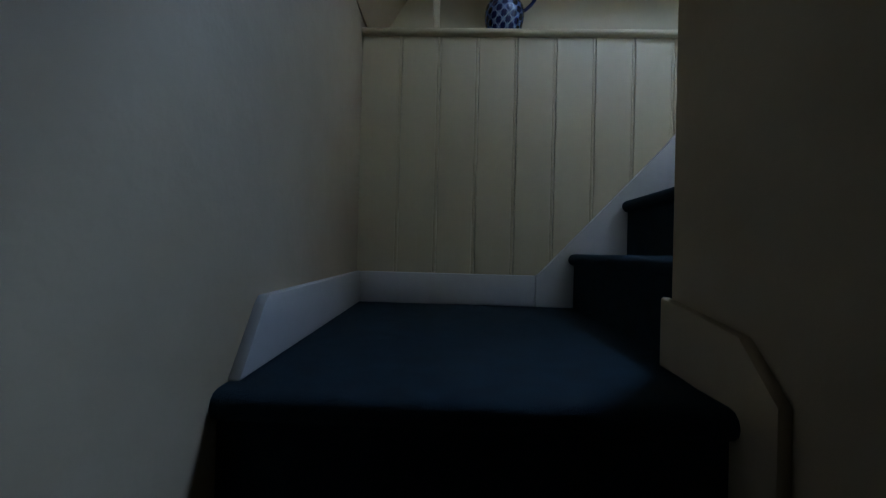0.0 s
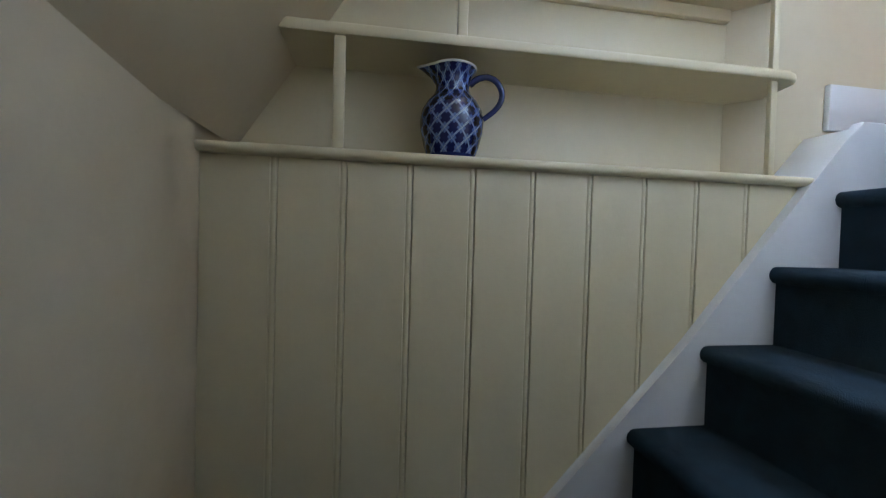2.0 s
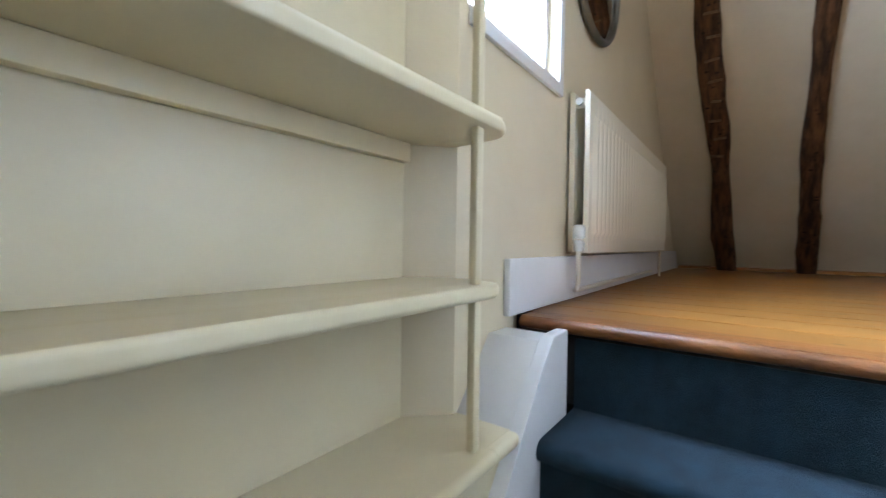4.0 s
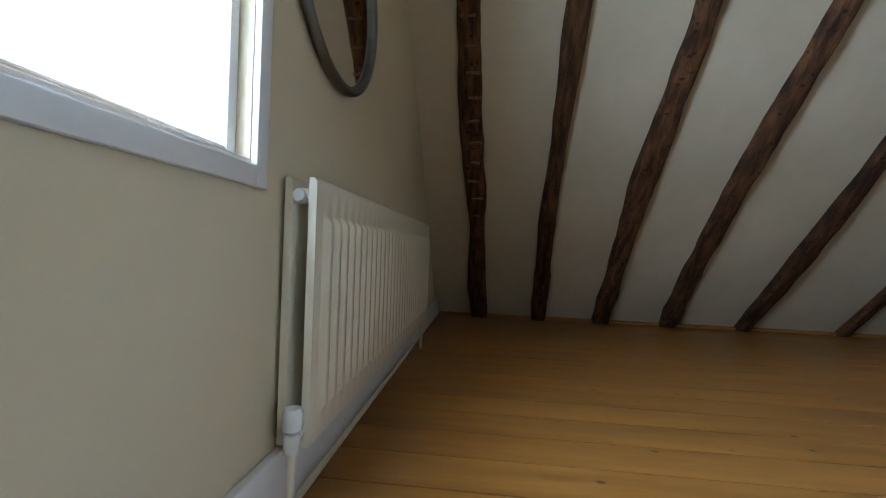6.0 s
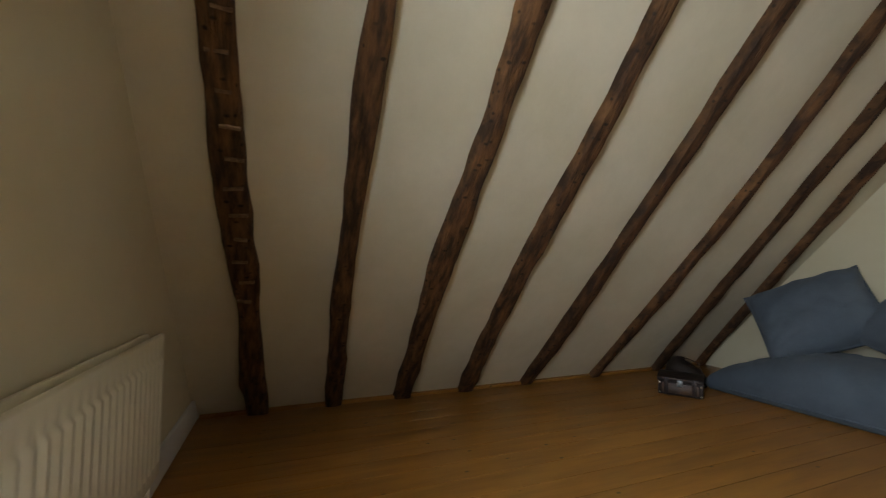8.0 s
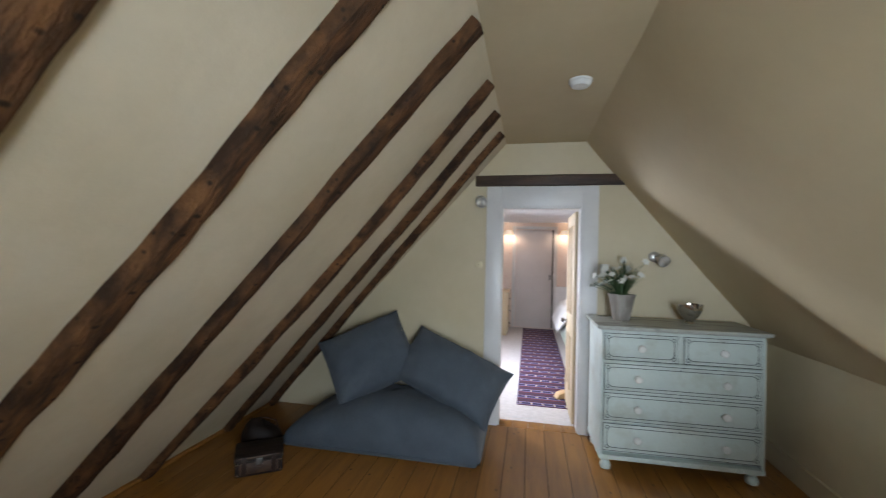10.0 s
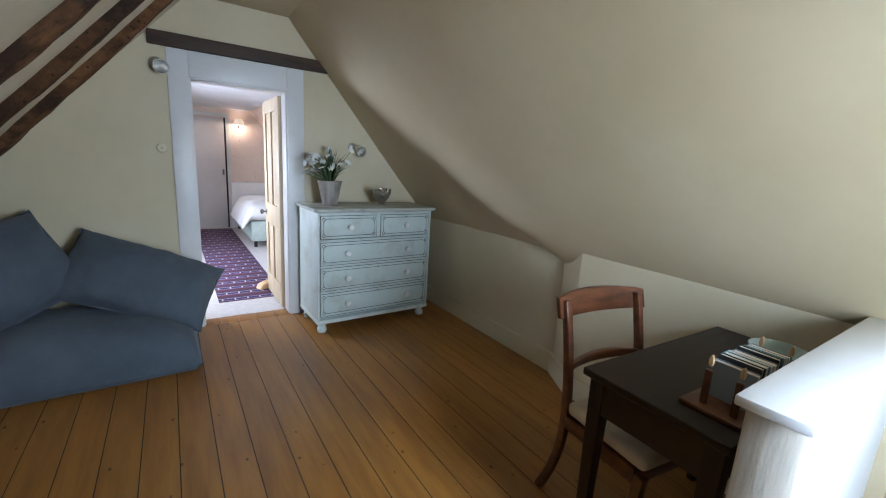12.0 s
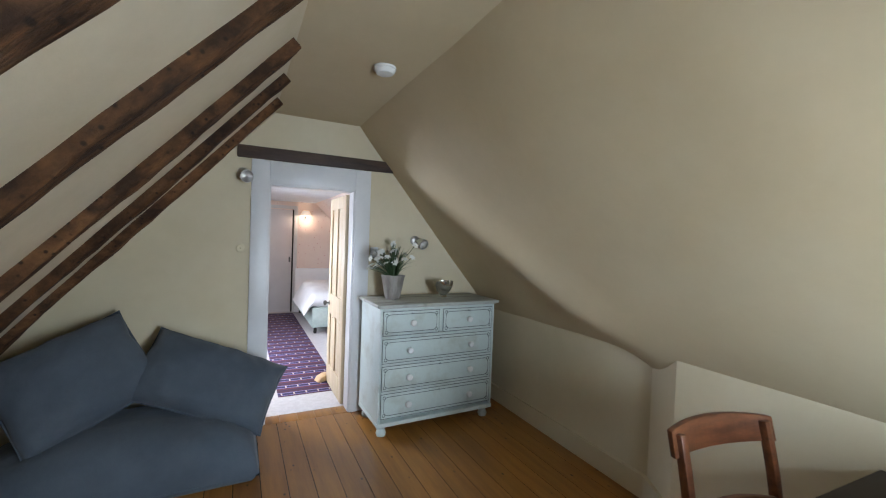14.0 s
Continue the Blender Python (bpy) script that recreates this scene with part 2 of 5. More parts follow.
def jug_material():
    """Blue glaze: spiral white and black lines, and four-petalled dark flowers on pale ground between them."""
    m = bpy.data.materials.new("blue_patterned_glaze")
    m.use_nodes = True
    nt = m.node_tree
    b = nt.nodes["Principled BSDF"]
    b.inputs["Roughness"].default_value = 0.2
    b.inputs["Coat Weight"].default_value = 0.3
    tc = nt.nodes.new("ShaderNodeTexCoord")
    sep = nt.nodes.new("ShaderNodeSeparateXYZ")
    nt.links.new(tc.outputs["Object"], sep.inputs[0])
    ang = m_math(nt, "ARCTAN2", sep.outputs["Y"], sep.outputs["X"])
    a = m_math(nt, "MULTIPLY", ang, 6 / math.pi)
    z = m_math(nt, "MULTIPLY", sep.outputs["Z"], 26.0)
    u = m_math(nt, "SUBTRACT", z, a)
    v = m_math(nt, "ADD", m_math(nt, "MULTIPLY", z, 0.8), a)
    fu, fv = m_math(nt, "FRACT", u), m_math(nt, "FRACT", v)
    du = m_math(nt, "ABSOLUTE", m_math(nt, "SUBTRACT", fu, 0.5))
    dv = m_math(nt, "ABSOLUTE", m_math(nt, "SUBTRACT", fv, 0.5))
    # flowers: two crossed lobes in each cell
    ax = m_math(nt, "MULTIPLY", m_math(nt, "LESS_THAN", du, 0.19), m_math(nt, "LESS_THAN", dv, 0.43))
    ay = m_math(nt, "MULTIPLY", m_math(nt, "LESS_THAN", dv, 0.22), m_math(nt, "LESS_THAN", du, 0.40))
    flower = m_math(nt, "MAXIMUM", ax, ay)
    white = m_math(nt, "GREATER_THAN", du, 0.455)
    black = m_math(nt, "GREATER_THAN", du, 0.484)
    cross = m_math(nt, "GREATER_THAN", dv, 0.44)
    nz = node(nt, "ShaderNodeTexNoise", Scale=90.0, Detail=3.0)
    nt.links.new(tc.outputs["Object"], nz.inputs["Vector"])
    ground = mix_color(nt, nz.outputs["Fac"], (0.030, 0.060, 0.20), (0.14, 0.20, 0.36))
    c = mix_color(nt, flower, ground, (0.004, 0.007, 0.06))
    c = mix_color(nt, m_math(nt, "MULTIPLY", cross, 0.4), c, (0.30, 0.37, 0.50))
    c = mix_color(nt, white, c, (0.38, 0.45, 0.54))
    c = mix_color(nt, black, c, (0.012, 0.014, 0.04))
    band = m_math(nt, "LESS_THAN", sep.outputs["Z"], 0.012)
    c = mix_color(nt, band, c, (0.012, 0.02, 0.10))
    nt.links.new(c, b.inputs["Base Color"])
    return m


add_knots(M_PINE, 11.0, 0.10, (0.022, 0.008, 0.003))
add_knots(M_RAFTER, 24.0, 0.22, (0.012, 0.006, 0.004))
M_JUG = jug_material()


def rug_material():
    """Flat-woven runner: cross stripes of purple, indigo and rust with small pale motifs."""
    m = bpy.data.materials.new("striped_kilim")
    m.use_nodes = True
    nt = m.node_tree
    b = nt.nodes["Principled BSDF"]
    b.inputs["Roughness"].default_value = 0.95
    tc = nt.nodes.new("ShaderNodeTexCoord")
    sep = nt.nodes.new("ShaderNodeSeparateXYZ")
    nt.links.new(tc.outputs["Object"], sep.inputs[0])
    y = m_math(nt, "MULTIPLY", sep.outputs["Y"], 5.2)
    x = m_math(nt, "MULTIPLY", sep.outputs["X"], 9.0)
    fy = m_math(nt, "FRACT", y)
    odd = m_math(nt, "MODULO", m_math(nt, "FLOOR", y), 2.0)
    odd = m_math(nt, "ABSOLUTE", odd)
    fx = m_math(nt, "FRACT", m_math(nt, "ADD", x, m_math(nt, "MULTIPLY", odd, 0.5)))
    ramp = nt.nodes.new("ShaderNodeValToRGB")
    ramp.color_ramp.interpolation = "CONSTANT"
    el = ramp.color_ramp.elements
    el[0].position, el[0].color = 0.0, (0.060, 0.016, 0.030, 1)
    el[1].position, el[1].color = 0.30, (0.22, 0.20, 0.36, 1)
    for p, c in ((0.38, (0.022, 0.016, 0.060, 1)), (0.62, (0.18, 0.16, 0.32, 1)), (0.70, (0.11, 0.022, 0.028, 1)), (0.92, (0.022, 0.014, 0.05, 1))):
        e = el.new(p)
        e.color = c
    nt.links.new(fy, ramp.inputs["Fac"])
    spot = m_math(nt, "MULTIPLY", m_math(nt, "LESS_THAN", m_math(nt, "ABSOLUTE", m_math(nt, "SUBTRACT", fx, 0.5)), 0.06),
                  m_math(nt, "LESS_THAN", m_math(nt, "ABSOLUTE", m_math(nt, "SUBTRACT", fy, 0.5)), 0.13))
    nz = node(nt, "ShaderNodeTexNoise", Scale=60.0, Detail=3.0)
    nt.links.new(tc.outputs["Object"], nz.inputs["Vector"])
    c = mix_color(nt, spot, ramp.outputs["Color"], (0.60, 0.48, 0.38))
    c = mix_color(nt, m_math(nt, "MULTIPLY", nz.outputs["Fac"], 0.25), c, (0.14, 0.10, 0.18))
    nt.links.new(c, b.inputs["Base Color"])
    bp = node(nt, "ShaderNodeBump", Strength=0.4, Distance=0.01)
    nt.links.new(nz.outputs["Fac"], bp.inputs["Height"])
    nt.links.new(bp.outputs["Normal"], b.inputs["Normal"])
    return m


M_RUG = rug_material()
add_knots(M_PINKWALL, 16.0, 0.16, (0.50, 0.20, 0.17))


# ---- mesh helpers ----
def mesh_of(name, bm, material, smooth=None):
    bmesh.ops.recalc_face_normals(bm, faces=bm.faces)
    me = bpy.data.meshes.new(name)
    bm.to_mesh(me)
    bm.free()
    me.materials.append(material)
    if smooth is not None:
        me.polygons.foreach_set("use_smooth", [True] * len(me.polygons))
        me.set_sharp_from_angle(angle=radians(smooth))
    me.update()
    return me


def part(name, bm, material, parent=None, label="", smooth=40):
    ob = new(name, mesh_of(name, bm, material, smooth))
    if parent is not None:
        ob.parent = parent
    if label:
        ob["label"] = label
    return ob


def thing(name, label, category, at=(0, 0, 0), rz=0, group="", kind=""):
    e = new(name)
    e.empty_display_size = 0.1
    e.matrix_world = pose(*at, 0, 0, rz)
    return tagged(e, label, category, group, kind)


def box(x0, x1, y0, y1, z0, z1, bevel=0.0, seg=2):
    bm = bmesh.new()
    bmesh.ops.create_cube(bm, size=1)
    bmesh.ops.scale(bm, vec=(x1 - x0, y1 - y0, z1 - z0), verts=bm.verts)
    bmesh.ops.translate(bm, vec=((x0 + x1) / 2, (y0 + y1) / 2, (z0 + z1) / 2), verts=bm.verts)
    if bevel:
        bmesh.ops.bevel(bm, geom=bm.edges[:], offset=bevel, segments=seg, affect="EDGES", profile=0.5)
    return bm


def join(*bms):
    out = bmesh.new()
    for b in bms:
        me = bpy.data.meshes.new("tmp")
        b.to_mesh(me)
        b.free()
        out.from_mesh(me)
        bpy.data.meshes.remove(me)
    return out


def prism(pts, axis, a, b, bevel=0.0):
    """A polygon of 2D points, drawn in the plane across axis, pushed from a to b along it."""
    def p(u, v, w):
        return {"x": (w, u, v), "y": (u, w, v), "z": (u, v, w)}[axis]
    bm = bmesh.new()
    lo = [bm.verts.new(p(u, v, a)) for u, v in pts]
    hi = [bm.verts.new(p(u, v, b)) for u, v in pts]
    bm.faces.new(lo)
    bm.faces.new(hi[::-1])
    n = len(pts)
    for i in range(n):
        bm.faces.new((lo[i], lo[(i + 1) % n], hi[(i + 1) % n], hi[i]))
    if bevel:
        bmesh.ops.bevel(bm, geom=bm.edges[:], offset=bevel, segments=2, affect="EDGES", profile=0.5)
    return bm


def lathe(profile, seg=32, centre=(0, 0, 0), caps=True):
    """Turned shape: (radius, height) points round the z axis."""
    bm = bmesh.new()
    rings = []
    for r, z in profile:
        rings.append([bm.verts.new((centre[0] + r * math.cos(2 * math.pi * i / seg), centre[1] + r * math.sin(2 * math.pi * i / seg), centre[2] + z)) for i in range(seg)])
    for a, b in zip(rings, rings[1:]):
        for i in range(seg):
            bm.faces.new((a[i], a[(i + 1) % seg], b[(i + 1) % seg], b[i]))
    if caps:
        bm.faces.new(rings[0][::-1])
        bm.faces.new(rings[-1])
    return bm


def tube(points, radius, seg=10, closed=False, flat=1.0):
    """A round bar along a line of points; radius may be a function of the place 0..1 along it."""
    bm = bmesh.new()
    P = [Vector(p) for p in points]
    n = len(P)
    rings = []
    up = Vector((0, 0, 1))
    for i, p in enumerate(P):
        a = P[(i - 1) % n] if closed or i > 0 else p
        b = P[(i + 1) % n] if closed or i < n - 1 else p
        d = (b - a).normalized()
        side = d.cross(up)
        if side.length < 0.05:
            side = d.cross(Vector((0, 1, 0)))
        side.normalize()
        nor = side.cross(d).normalized()
        r = radius(i / (n - 1)) if callable(radius) else radius
        rings.append([bm.verts.new(p + side * (r * math.cos(2 * math.pi * k / seg)) + nor * (r * flat * math.sin(2 * math.pi * k / seg))) for k in range(seg)])
    pairs = list(zip(rings, rings[1:])) + ([(rings[-1], rings[0])] if closed else [])
    for a, b in pairs:
        for k in range(seg):
            bm.faces.new((a[k], a[(k + 1) % seg], b[(k + 1) % seg], b[k]))
    if not closed:
        bm.faces.new(rings[0][::-1])
        bm.faces.new(rings[-1])
    return bm


def turned(bm, m):
    bmesh.ops.transform(bm, matrix=m, verts=bm.verts)
    return bm


def structure(name, bm, material, label, category="wall", smooth=None):
    return tagged(part(name, bm, material, None, "", smooth if smooth is not None else 30), label, category, "", "structure")


# ---- the plan ----
Y_N, Y_G, X_E = 0.125, -4.304, 4.09          # window wall, door gable, foot of the rafter slope
Z_C = 2.455                                   # flat ceiling between the slopes
X_I = 0.125                                  # inner wall of the lower flight
X_L = -0.664                                 # outer wall of the stair
RISE, GOING, X_1 = 0.206, 0.1955, 0.147       # upper flight
Z_L = -6 * RISE                              # quarter landing
HW0, HW1 = -0.815, -0.972                      # the half wall beside the stair
BR_Y = -9.2                                  # far wall of the bedroom


def west(z):
    """Room side of the plain slope at height z."""
    return 1.213 - 0.777 * (Z_C - z)


def ridge(y, z):
    """The plaster swells along a line falling from the gable's head to the break in the knee wall."""
    if y > -0.9:
        return 0.0
    t = max(0.0, min(1.0, (2.25 - z) / 1.45))
    d = y - (-4.15 + 1.66 * t)
    swell = 0.044 * math.exp(-(d / 0.24) ** 2) * min(1.0, 1.4 * t) * max(0.0, min(1.0, (z - 0.85) / 0.25))
    hollow = 0.080 * t / (1.0 + math.exp(min(30.0, (d + 0.14 - 0.17 * t ** 4) / 0.075)))
    return swell - hollow


def unevenness(x, y, z):
    """How far the slope's plaster lies back from a true plane."""
    return noise.noise(Vector((x * 0.9, y * 0.8, z * 0.9))) * 0.016 + noise.noise(Vector((x * 2.7 + 5, y * 2.2, z * 2.7))) * 0.005 - ridge(y, z)


def plain_slope(name, outline, material, label, thick=0.14):
    """A slope as an uneven sheet: outline gives (x, z) down the slope, y0..y1 its run."""
    prof, y0, y1 = outline
    dense = []
    for (xa, za), (xb, zb) in zip(prof, prof[1:]):
        k = max(2, int(math.hypot(xb - xa, zb - za) / 0.06))
        dense += [(xa + (xb - xa) * i / k, za + (zb - za) * i / k) for i in range(k)]
    dense.append(prof[-1])
    ny = max(2, int(abs(y1 - y0) / 0.08))
    bm = bmesh.new()
    grid, back = [], []
    for j in range(ny + 1):
        y = y0 + (y1 - y0) * j / ny
        row, brow = [], []
        for x, z in dense:
            w = unevenness(x, y, z)
            row.append(bm.verts.new((x - w * 0.7, y, z + w * 0.7)))
            brow.append(bm.verts.new((x - thick * 0.8, y, z + thick * 0.6)))
        grid.append(row)
        back.append(brow)
    for g in (grid, back):
        for a, b in zip(g, g[1:]):
            for i in range(len(a) - 1):
                bm.faces.new((a[i], a[i + 1], b[i + 1], b[i]))
    for i in range(len(dense) - 1):
        bm.faces.new((grid[0][i], grid[0][i + 1], back[0][i + 1], back[0][i]))
        bm.faces.new((grid[-1][i], grid[-1][i + 1], back[-1][i + 1], back[-1][i]))
    for j in range(ny):
        bm.faces.new((grid[j][0], grid[j + 1][0], back[j + 1][0], back[j][0]))
        bm.faces.new((grid[j][-1], grid[j + 1][-1], back[j + 1][-1], back[j][-1]))
    return structure(name, bm, material, label, "ceiling", 60)


# slopes and ceiling
plain_slope("ceiling_slope_west", ([(1.213, Z_C), (west(0.74), 0.74)], Y_G - 0.02, 0.34), M_SLOPE, "cream plastered sloping ceiling with gentle hollows")
plain_slope("ceiling_slope_stair", ([(west(0.955) + 0.003, 0.955), (X_L + 0.004, -0.135)], HW1 + 0.01, 0.34), M_SLOPE, "cream plastered sloping ceiling above the stair")
structure("ceiling", box(1.08, 2.0, Y_G - 0.02, 0.4, Z_C, Z_C + 0.1), M_SLOPE, "flat cream plastered ceiling strip between the slopes", "ceiling")
structure("ceiling_slope_east", prism([(X_E + 0.10, -0.10), (X_E - 0.0, 0.0), (X_E - 0.9 * 2.52, 2.52), (X_E - 0.9 * 2.52 + 0.25, 2.65), (X_E + 0.35, 0.05)], "y", Y_G - 0.02, 0.4),
          M_INFILL, "chalky off-white plaster infill between dark rafters on the slope", "ceiling")

# hairline crack with a lifted edge in the plain slope
for run in (((-1.214, 2.049), (-1.215, 2.022), (-1.212, 1.991)), ((-1.212, 1.991), (-1.14, 1.988), (-1.08, 1.986), (-1.00, 1.988), (-0.917, 1.985))):
    line = []
    for y, z in run:
        w = unevenness(west(z), y, z)
        line.append((west(z) - w * 0.7, y, z + w * 0.7))
    structure("trim_plaster_crack", tube(line, 0.0011, 6), M_SLOPE, "fine raised crack in the sloping plaster", "crack")

# window wall with its opening
WX0, WX1, WZ0, WZ1 = 0.90, 1.385, 0.675, 1.78
structure("wall_window", join(prism([(0.79, 0.20), (0.868, Y_N), (WX0, Y_N), (WX0, 0.45), (0.79, 0.45)], "z", -1.4, 2.7), box(WX1, 4.4, Y_N, 0.45, -0.35, 2.7), box(WX0, WX1, Y_N, 0.45, -1.4, WZ0), box(WX0, WX1, Y_N, 0.45, WZ1, 2.7)),
          M_PLASTER, "cream plastered wall with a window beside the stair head")
structure("wall_niche", box(X_L - 0.25, 0.789, 0.20, 0.45, -1.4, 2.7), M_PANEL, "cream painted back of the shelf niche")
# gable with the doorway
DX0, DX1, DZ = 1.228, 1.915, 1.912
structure("wall_gable", join(box(-0.6, DX0, -4.45, Y_G, -0.3, 2.7), box(DX1, 4.4, -4.45, Y_G, -0.3, 2.7), box(DX0, DX1, -4.45, Y_G, DZ, 2.7)), M_PLASTER,
          "cream plastered gable wall with a doorway")
# knee walls under the plain slope
structure("wall_knee", prism([(-0.125, Y_G), (-0.112, -2.44), (0.030, -2.20), (0.025, HW1), (-0.35, HW1), (-0.35, Y_G)], "z", -0.2, 1.02), M_PLASTER,
          "low cream plastered knee wall with a splayed break", "wall", 5)
structure("baseboard_knee", prism([(-0.103, Y_G), (-0.090, -2.45), (0.052, -2.195), (0.047, HW1), (0.0, HW1), (0.0, -2.21), (-0.142, -2.455), (-0.145, Y_G)], "z", 0.004, 0.145, 0.004),
          M_PLASTER, "cream painted baseboard along the knee wall", "baseboard", 12)
# stair walls
structure("wall_stair_outer", prism([(X_L - 0.25, 0.45), (X_L, 0.45), (X_L, 0.0), (X_L + 0.06, -1.1), (X_L + 0.06, -3.6), (X_L - 0.25, -3.6)], "z", -3.3, -0.02), M_STAIRWALL, "uneven cream plastered outer wall of the stair")
structure("wall_stair_inner", box(X_I, X_I + 0.14, -3.6, HW1, -3.3, -0.16), M_STAIRWALL, "cream plastered inner wall of the lower flight")
structure("wall_stair_back", box(X_L - 0.2, 1.3, -3.75, -3.6, -3.3, -0.161), M_STAIRWALL, "plain cream wall at the foot of the stair")
structure("floor_below", box(X_L - 0.2, 1.3, -3.7, 0.4, -3.3, -3.05), M_CARPET, "dark carpeted floor at the foot of the stair", "floor")
structure("wall_under_landing", box(X_L - 0.2, 1.3, 0.02, 0.2, -3.3, -1.23), M_STAIRWALL, "plain wall under the landing")
# added to close the gap where sun leaked onto the panelling
structure("wall_over_lower_flight", prism([(X_L - 0.2, -0.16), (X_I - 0.001, -0.16), (X_I - 0.001, 0.90), (-0.05, 0.90), (X_L - 0.2, -0.14)], "y", HW1, HW0), M_STAIRWALL, "cream plastered closing wall over the lower flight, added to keep sun out")
# unseen outer slabs, added only to stop sun leaking past the slopes
structure("roof_west", prism([(1.7, 3.35), (-2.1, -1.2), (-2.25, -1.1), (1.7, 3.55)], "y", -9.6, 0.75), M_BEAM, "unseen dark slab over the plain slope, added to block sun", "roof")
structure("roof_east", prism([(1.7, 3.35), (5.3, -0.5), (5.5, -0.4), (1.7, 3.55)], "y", -4.44, 0.75), M_BEAM, "unseen dark slab over the rafter slope, added to block sun", "roof")
hw = thing("half_wall", "white painted half wall with a broad capping beside the stair", "wall", kind="structure")
HA, HB = (-0.03, -0.858), (1.062, -0.864)    # its stair face runs a little out of square


def hw_plan(x0, x1, out, thick):
    """Plan of a length of the half wall, out beyond its stair face by so much."""
    k = (HB[1] - HA[1]) / (HB[0] - HA[0])
    f = lambda x: HB[1] + k * (x - HB[0])
    return [(x0, f(x0) + out), (x1, f(x1) + out), (x1, f(x1) + out - thick), (x0, f(x0) + out - thick)]


part("lower_face", box(X_I, 1.09, HW1, HW0, -3.2, -0.031), M_STAIRWALL, hw, "plastered stair side")
part("wall_face", prism(hw_plan(-0.03, 0.985, 0.0, 0.098), "z", -0.03, 0.942), M_WHITE, hw, "white painted plaster face")
part("end_post", prism(hw_plan(0.987, 1.085, 0.003, 0.104), "z", 0.002, 0.942, 0.006), M_WORNWHITE, hw, "worn white post with dark cracks")
part("capping", prism(hw_plan(-0.05, 1.112, 0.016, 0.132), "z", 0.943, 0.968, 0.006), M_WHITE, hw, "white capping board with rounded edges")

part("end_block", box(-0.02, 0.075, -0.8415, -0.800, 0.885, 0.93, 0.004), M_PANEL, hw, "small cream painted block")

# bedroom beyond the door
structure("floor_bedroom", box(-0.3, 3.3, BR_Y - 0.05, -4.452, -0.2, -0.004), M_BEDCARPET, "pale grey fitted carpet in the bedroom", "floor")
structure("wall_bedroom_far", box(-0.6, 3.6, BR_Y - 0.15, BR_Y, -0.2, 2.7), M_PINKWALL, "pale rose papered wall in the bedroom")
structure("wall_bedroom_west", box(-0.45, -0.3, BR_Y, -4.45, -0.2, 2.7), M_PINKWALL, "pale rose papered side wall in the bedroom")
structure("wall_bedroom_east", join(box(3.0, 3.15, BR_Y, -6.55, -0.2, 2.7), box(3.0, 3.15, -5.45, -4.45, -0.2, 2.7), box(3.0, 3.15, -6.55, -5.45, -0.2, 0.8), box(3.0, 3.15, -6.55, -5.45, 1.9, 2.7)),
          M_PINKWALL, "pale rose papered wall with a window opening in the bedroom")
structure("ceiling_bedroom", box(-0.5, 3.3, BR_Y, -4.45, 2.14, 2.3), M_LINEN, "white bedroom ceiling", "ceiling")
structure("ceiling_slope_bedroom", prism([(0.80, 2.15), (-0.35, 1.0), (-0.45, 1.0), (-0.45, 2.15)], "y", BR_Y, -4.46), M_PINKWALL, "rose papered slope beside the bed", "ceiling")
sill = thing("trim_threshold", "short worn pine boards across the bedroom threshold", "threshold", kind="structure")
for i in range(5):
    part("threshold_board", box(DX0 + 0.139 * i + 0.001, DX0 + 0.139 * (i + 1) - 0.001, -4.45, -4.306, -0.03, 0.003, 0.002), M_PINE, sill)

# ---- stair ----
def step_profile(x0, z, back, r=0.022):
    """Carpeted step across the flight: rounded nosing at x0, tread at z, reaching back."""
    pts = [(x0 + 0.022, z - RISE - 0.02)]
    pts += [(x0 + 0.022, z - 0.045)]
    for i in range(7):
        a = math.pi * 1.5 - math.pi * i / 6
        pts.append((x0 + r + r * math.cos(a) * 1.0, z - r + r * math.sin(a)))
    pts += [(back, z), (back, z - RISE - 0.02)]
    return pts


staircase = thing("staircase", "narrow boxed stair with dark blue carpet and white strings", "staircase", kind="structure")
for i in range(5):
    x0, z = X_1 + GOING * i, Z_L + RISE * (i + 1)
    part("carpeted_step", prism(step_profile(x0, z, x0 + GOING + 0.035), "y", HW0 + 0.001, -0.031), M_CARPET, staircase)
part("carpeted_riser", prism([(X_1 + GOING * 5 + 0.02, -RISE - 0.02), (X_1 + GOING * 5 + 0.02, -0.04), (X_1 + GOING * 5 + 0.06, -0.04), (X_1 + GOING * 5 + 0.06, -RISE - 0.02)], "y", HW0 + 0.001, -0.031), M_CARPET, staircase)
# quarter landing and lower flight
land = [(-1.03 + 0.022, Z_L - RISE - 0.02), (-1.03 + 0.022, Z_L - 0.045)]
for i in range(7):
    a = math.pi * 1.5 - math.pi * i / 6
    land.append((-1.03 + 0.022 + 0.022 * math.cos(a), Z_L - 0.022 + 0.022 * math.sin(a)))
land += [(-0.001, Z_L), (-0.001, Z_L - RISE - 0.02)]
part("landing", join(prism(land, "x", X_L + 0.001, X_I - 0.001), prism([(HW0 + 0.001, Z_L), (-0.001, Z_L), (-0.001, Z_L - 0.2), (HW0 + 0.001, Z_L - 0.2)], "x", X_I - 0.001, 0.19)), M_CARPET, staircase)
for k in range(1, 9):
    y0, z = -1.03 - 0.16 * k, Z_L - RISE * k
    part("carpeted_step", prism([(y0 + 0.02, z - RISE - 0.02), (y0 + 0.02, z - 0.04), (y0, z - 0.035), (y0, z - 0.008), (y0 + 0.01, z), (y0 + 0.20, z), (y0 + 0.20, z - RISE - 0.02)],
                                 "x", X_L + 0.001, X_I - 0.001), M_CARPET, staircase)
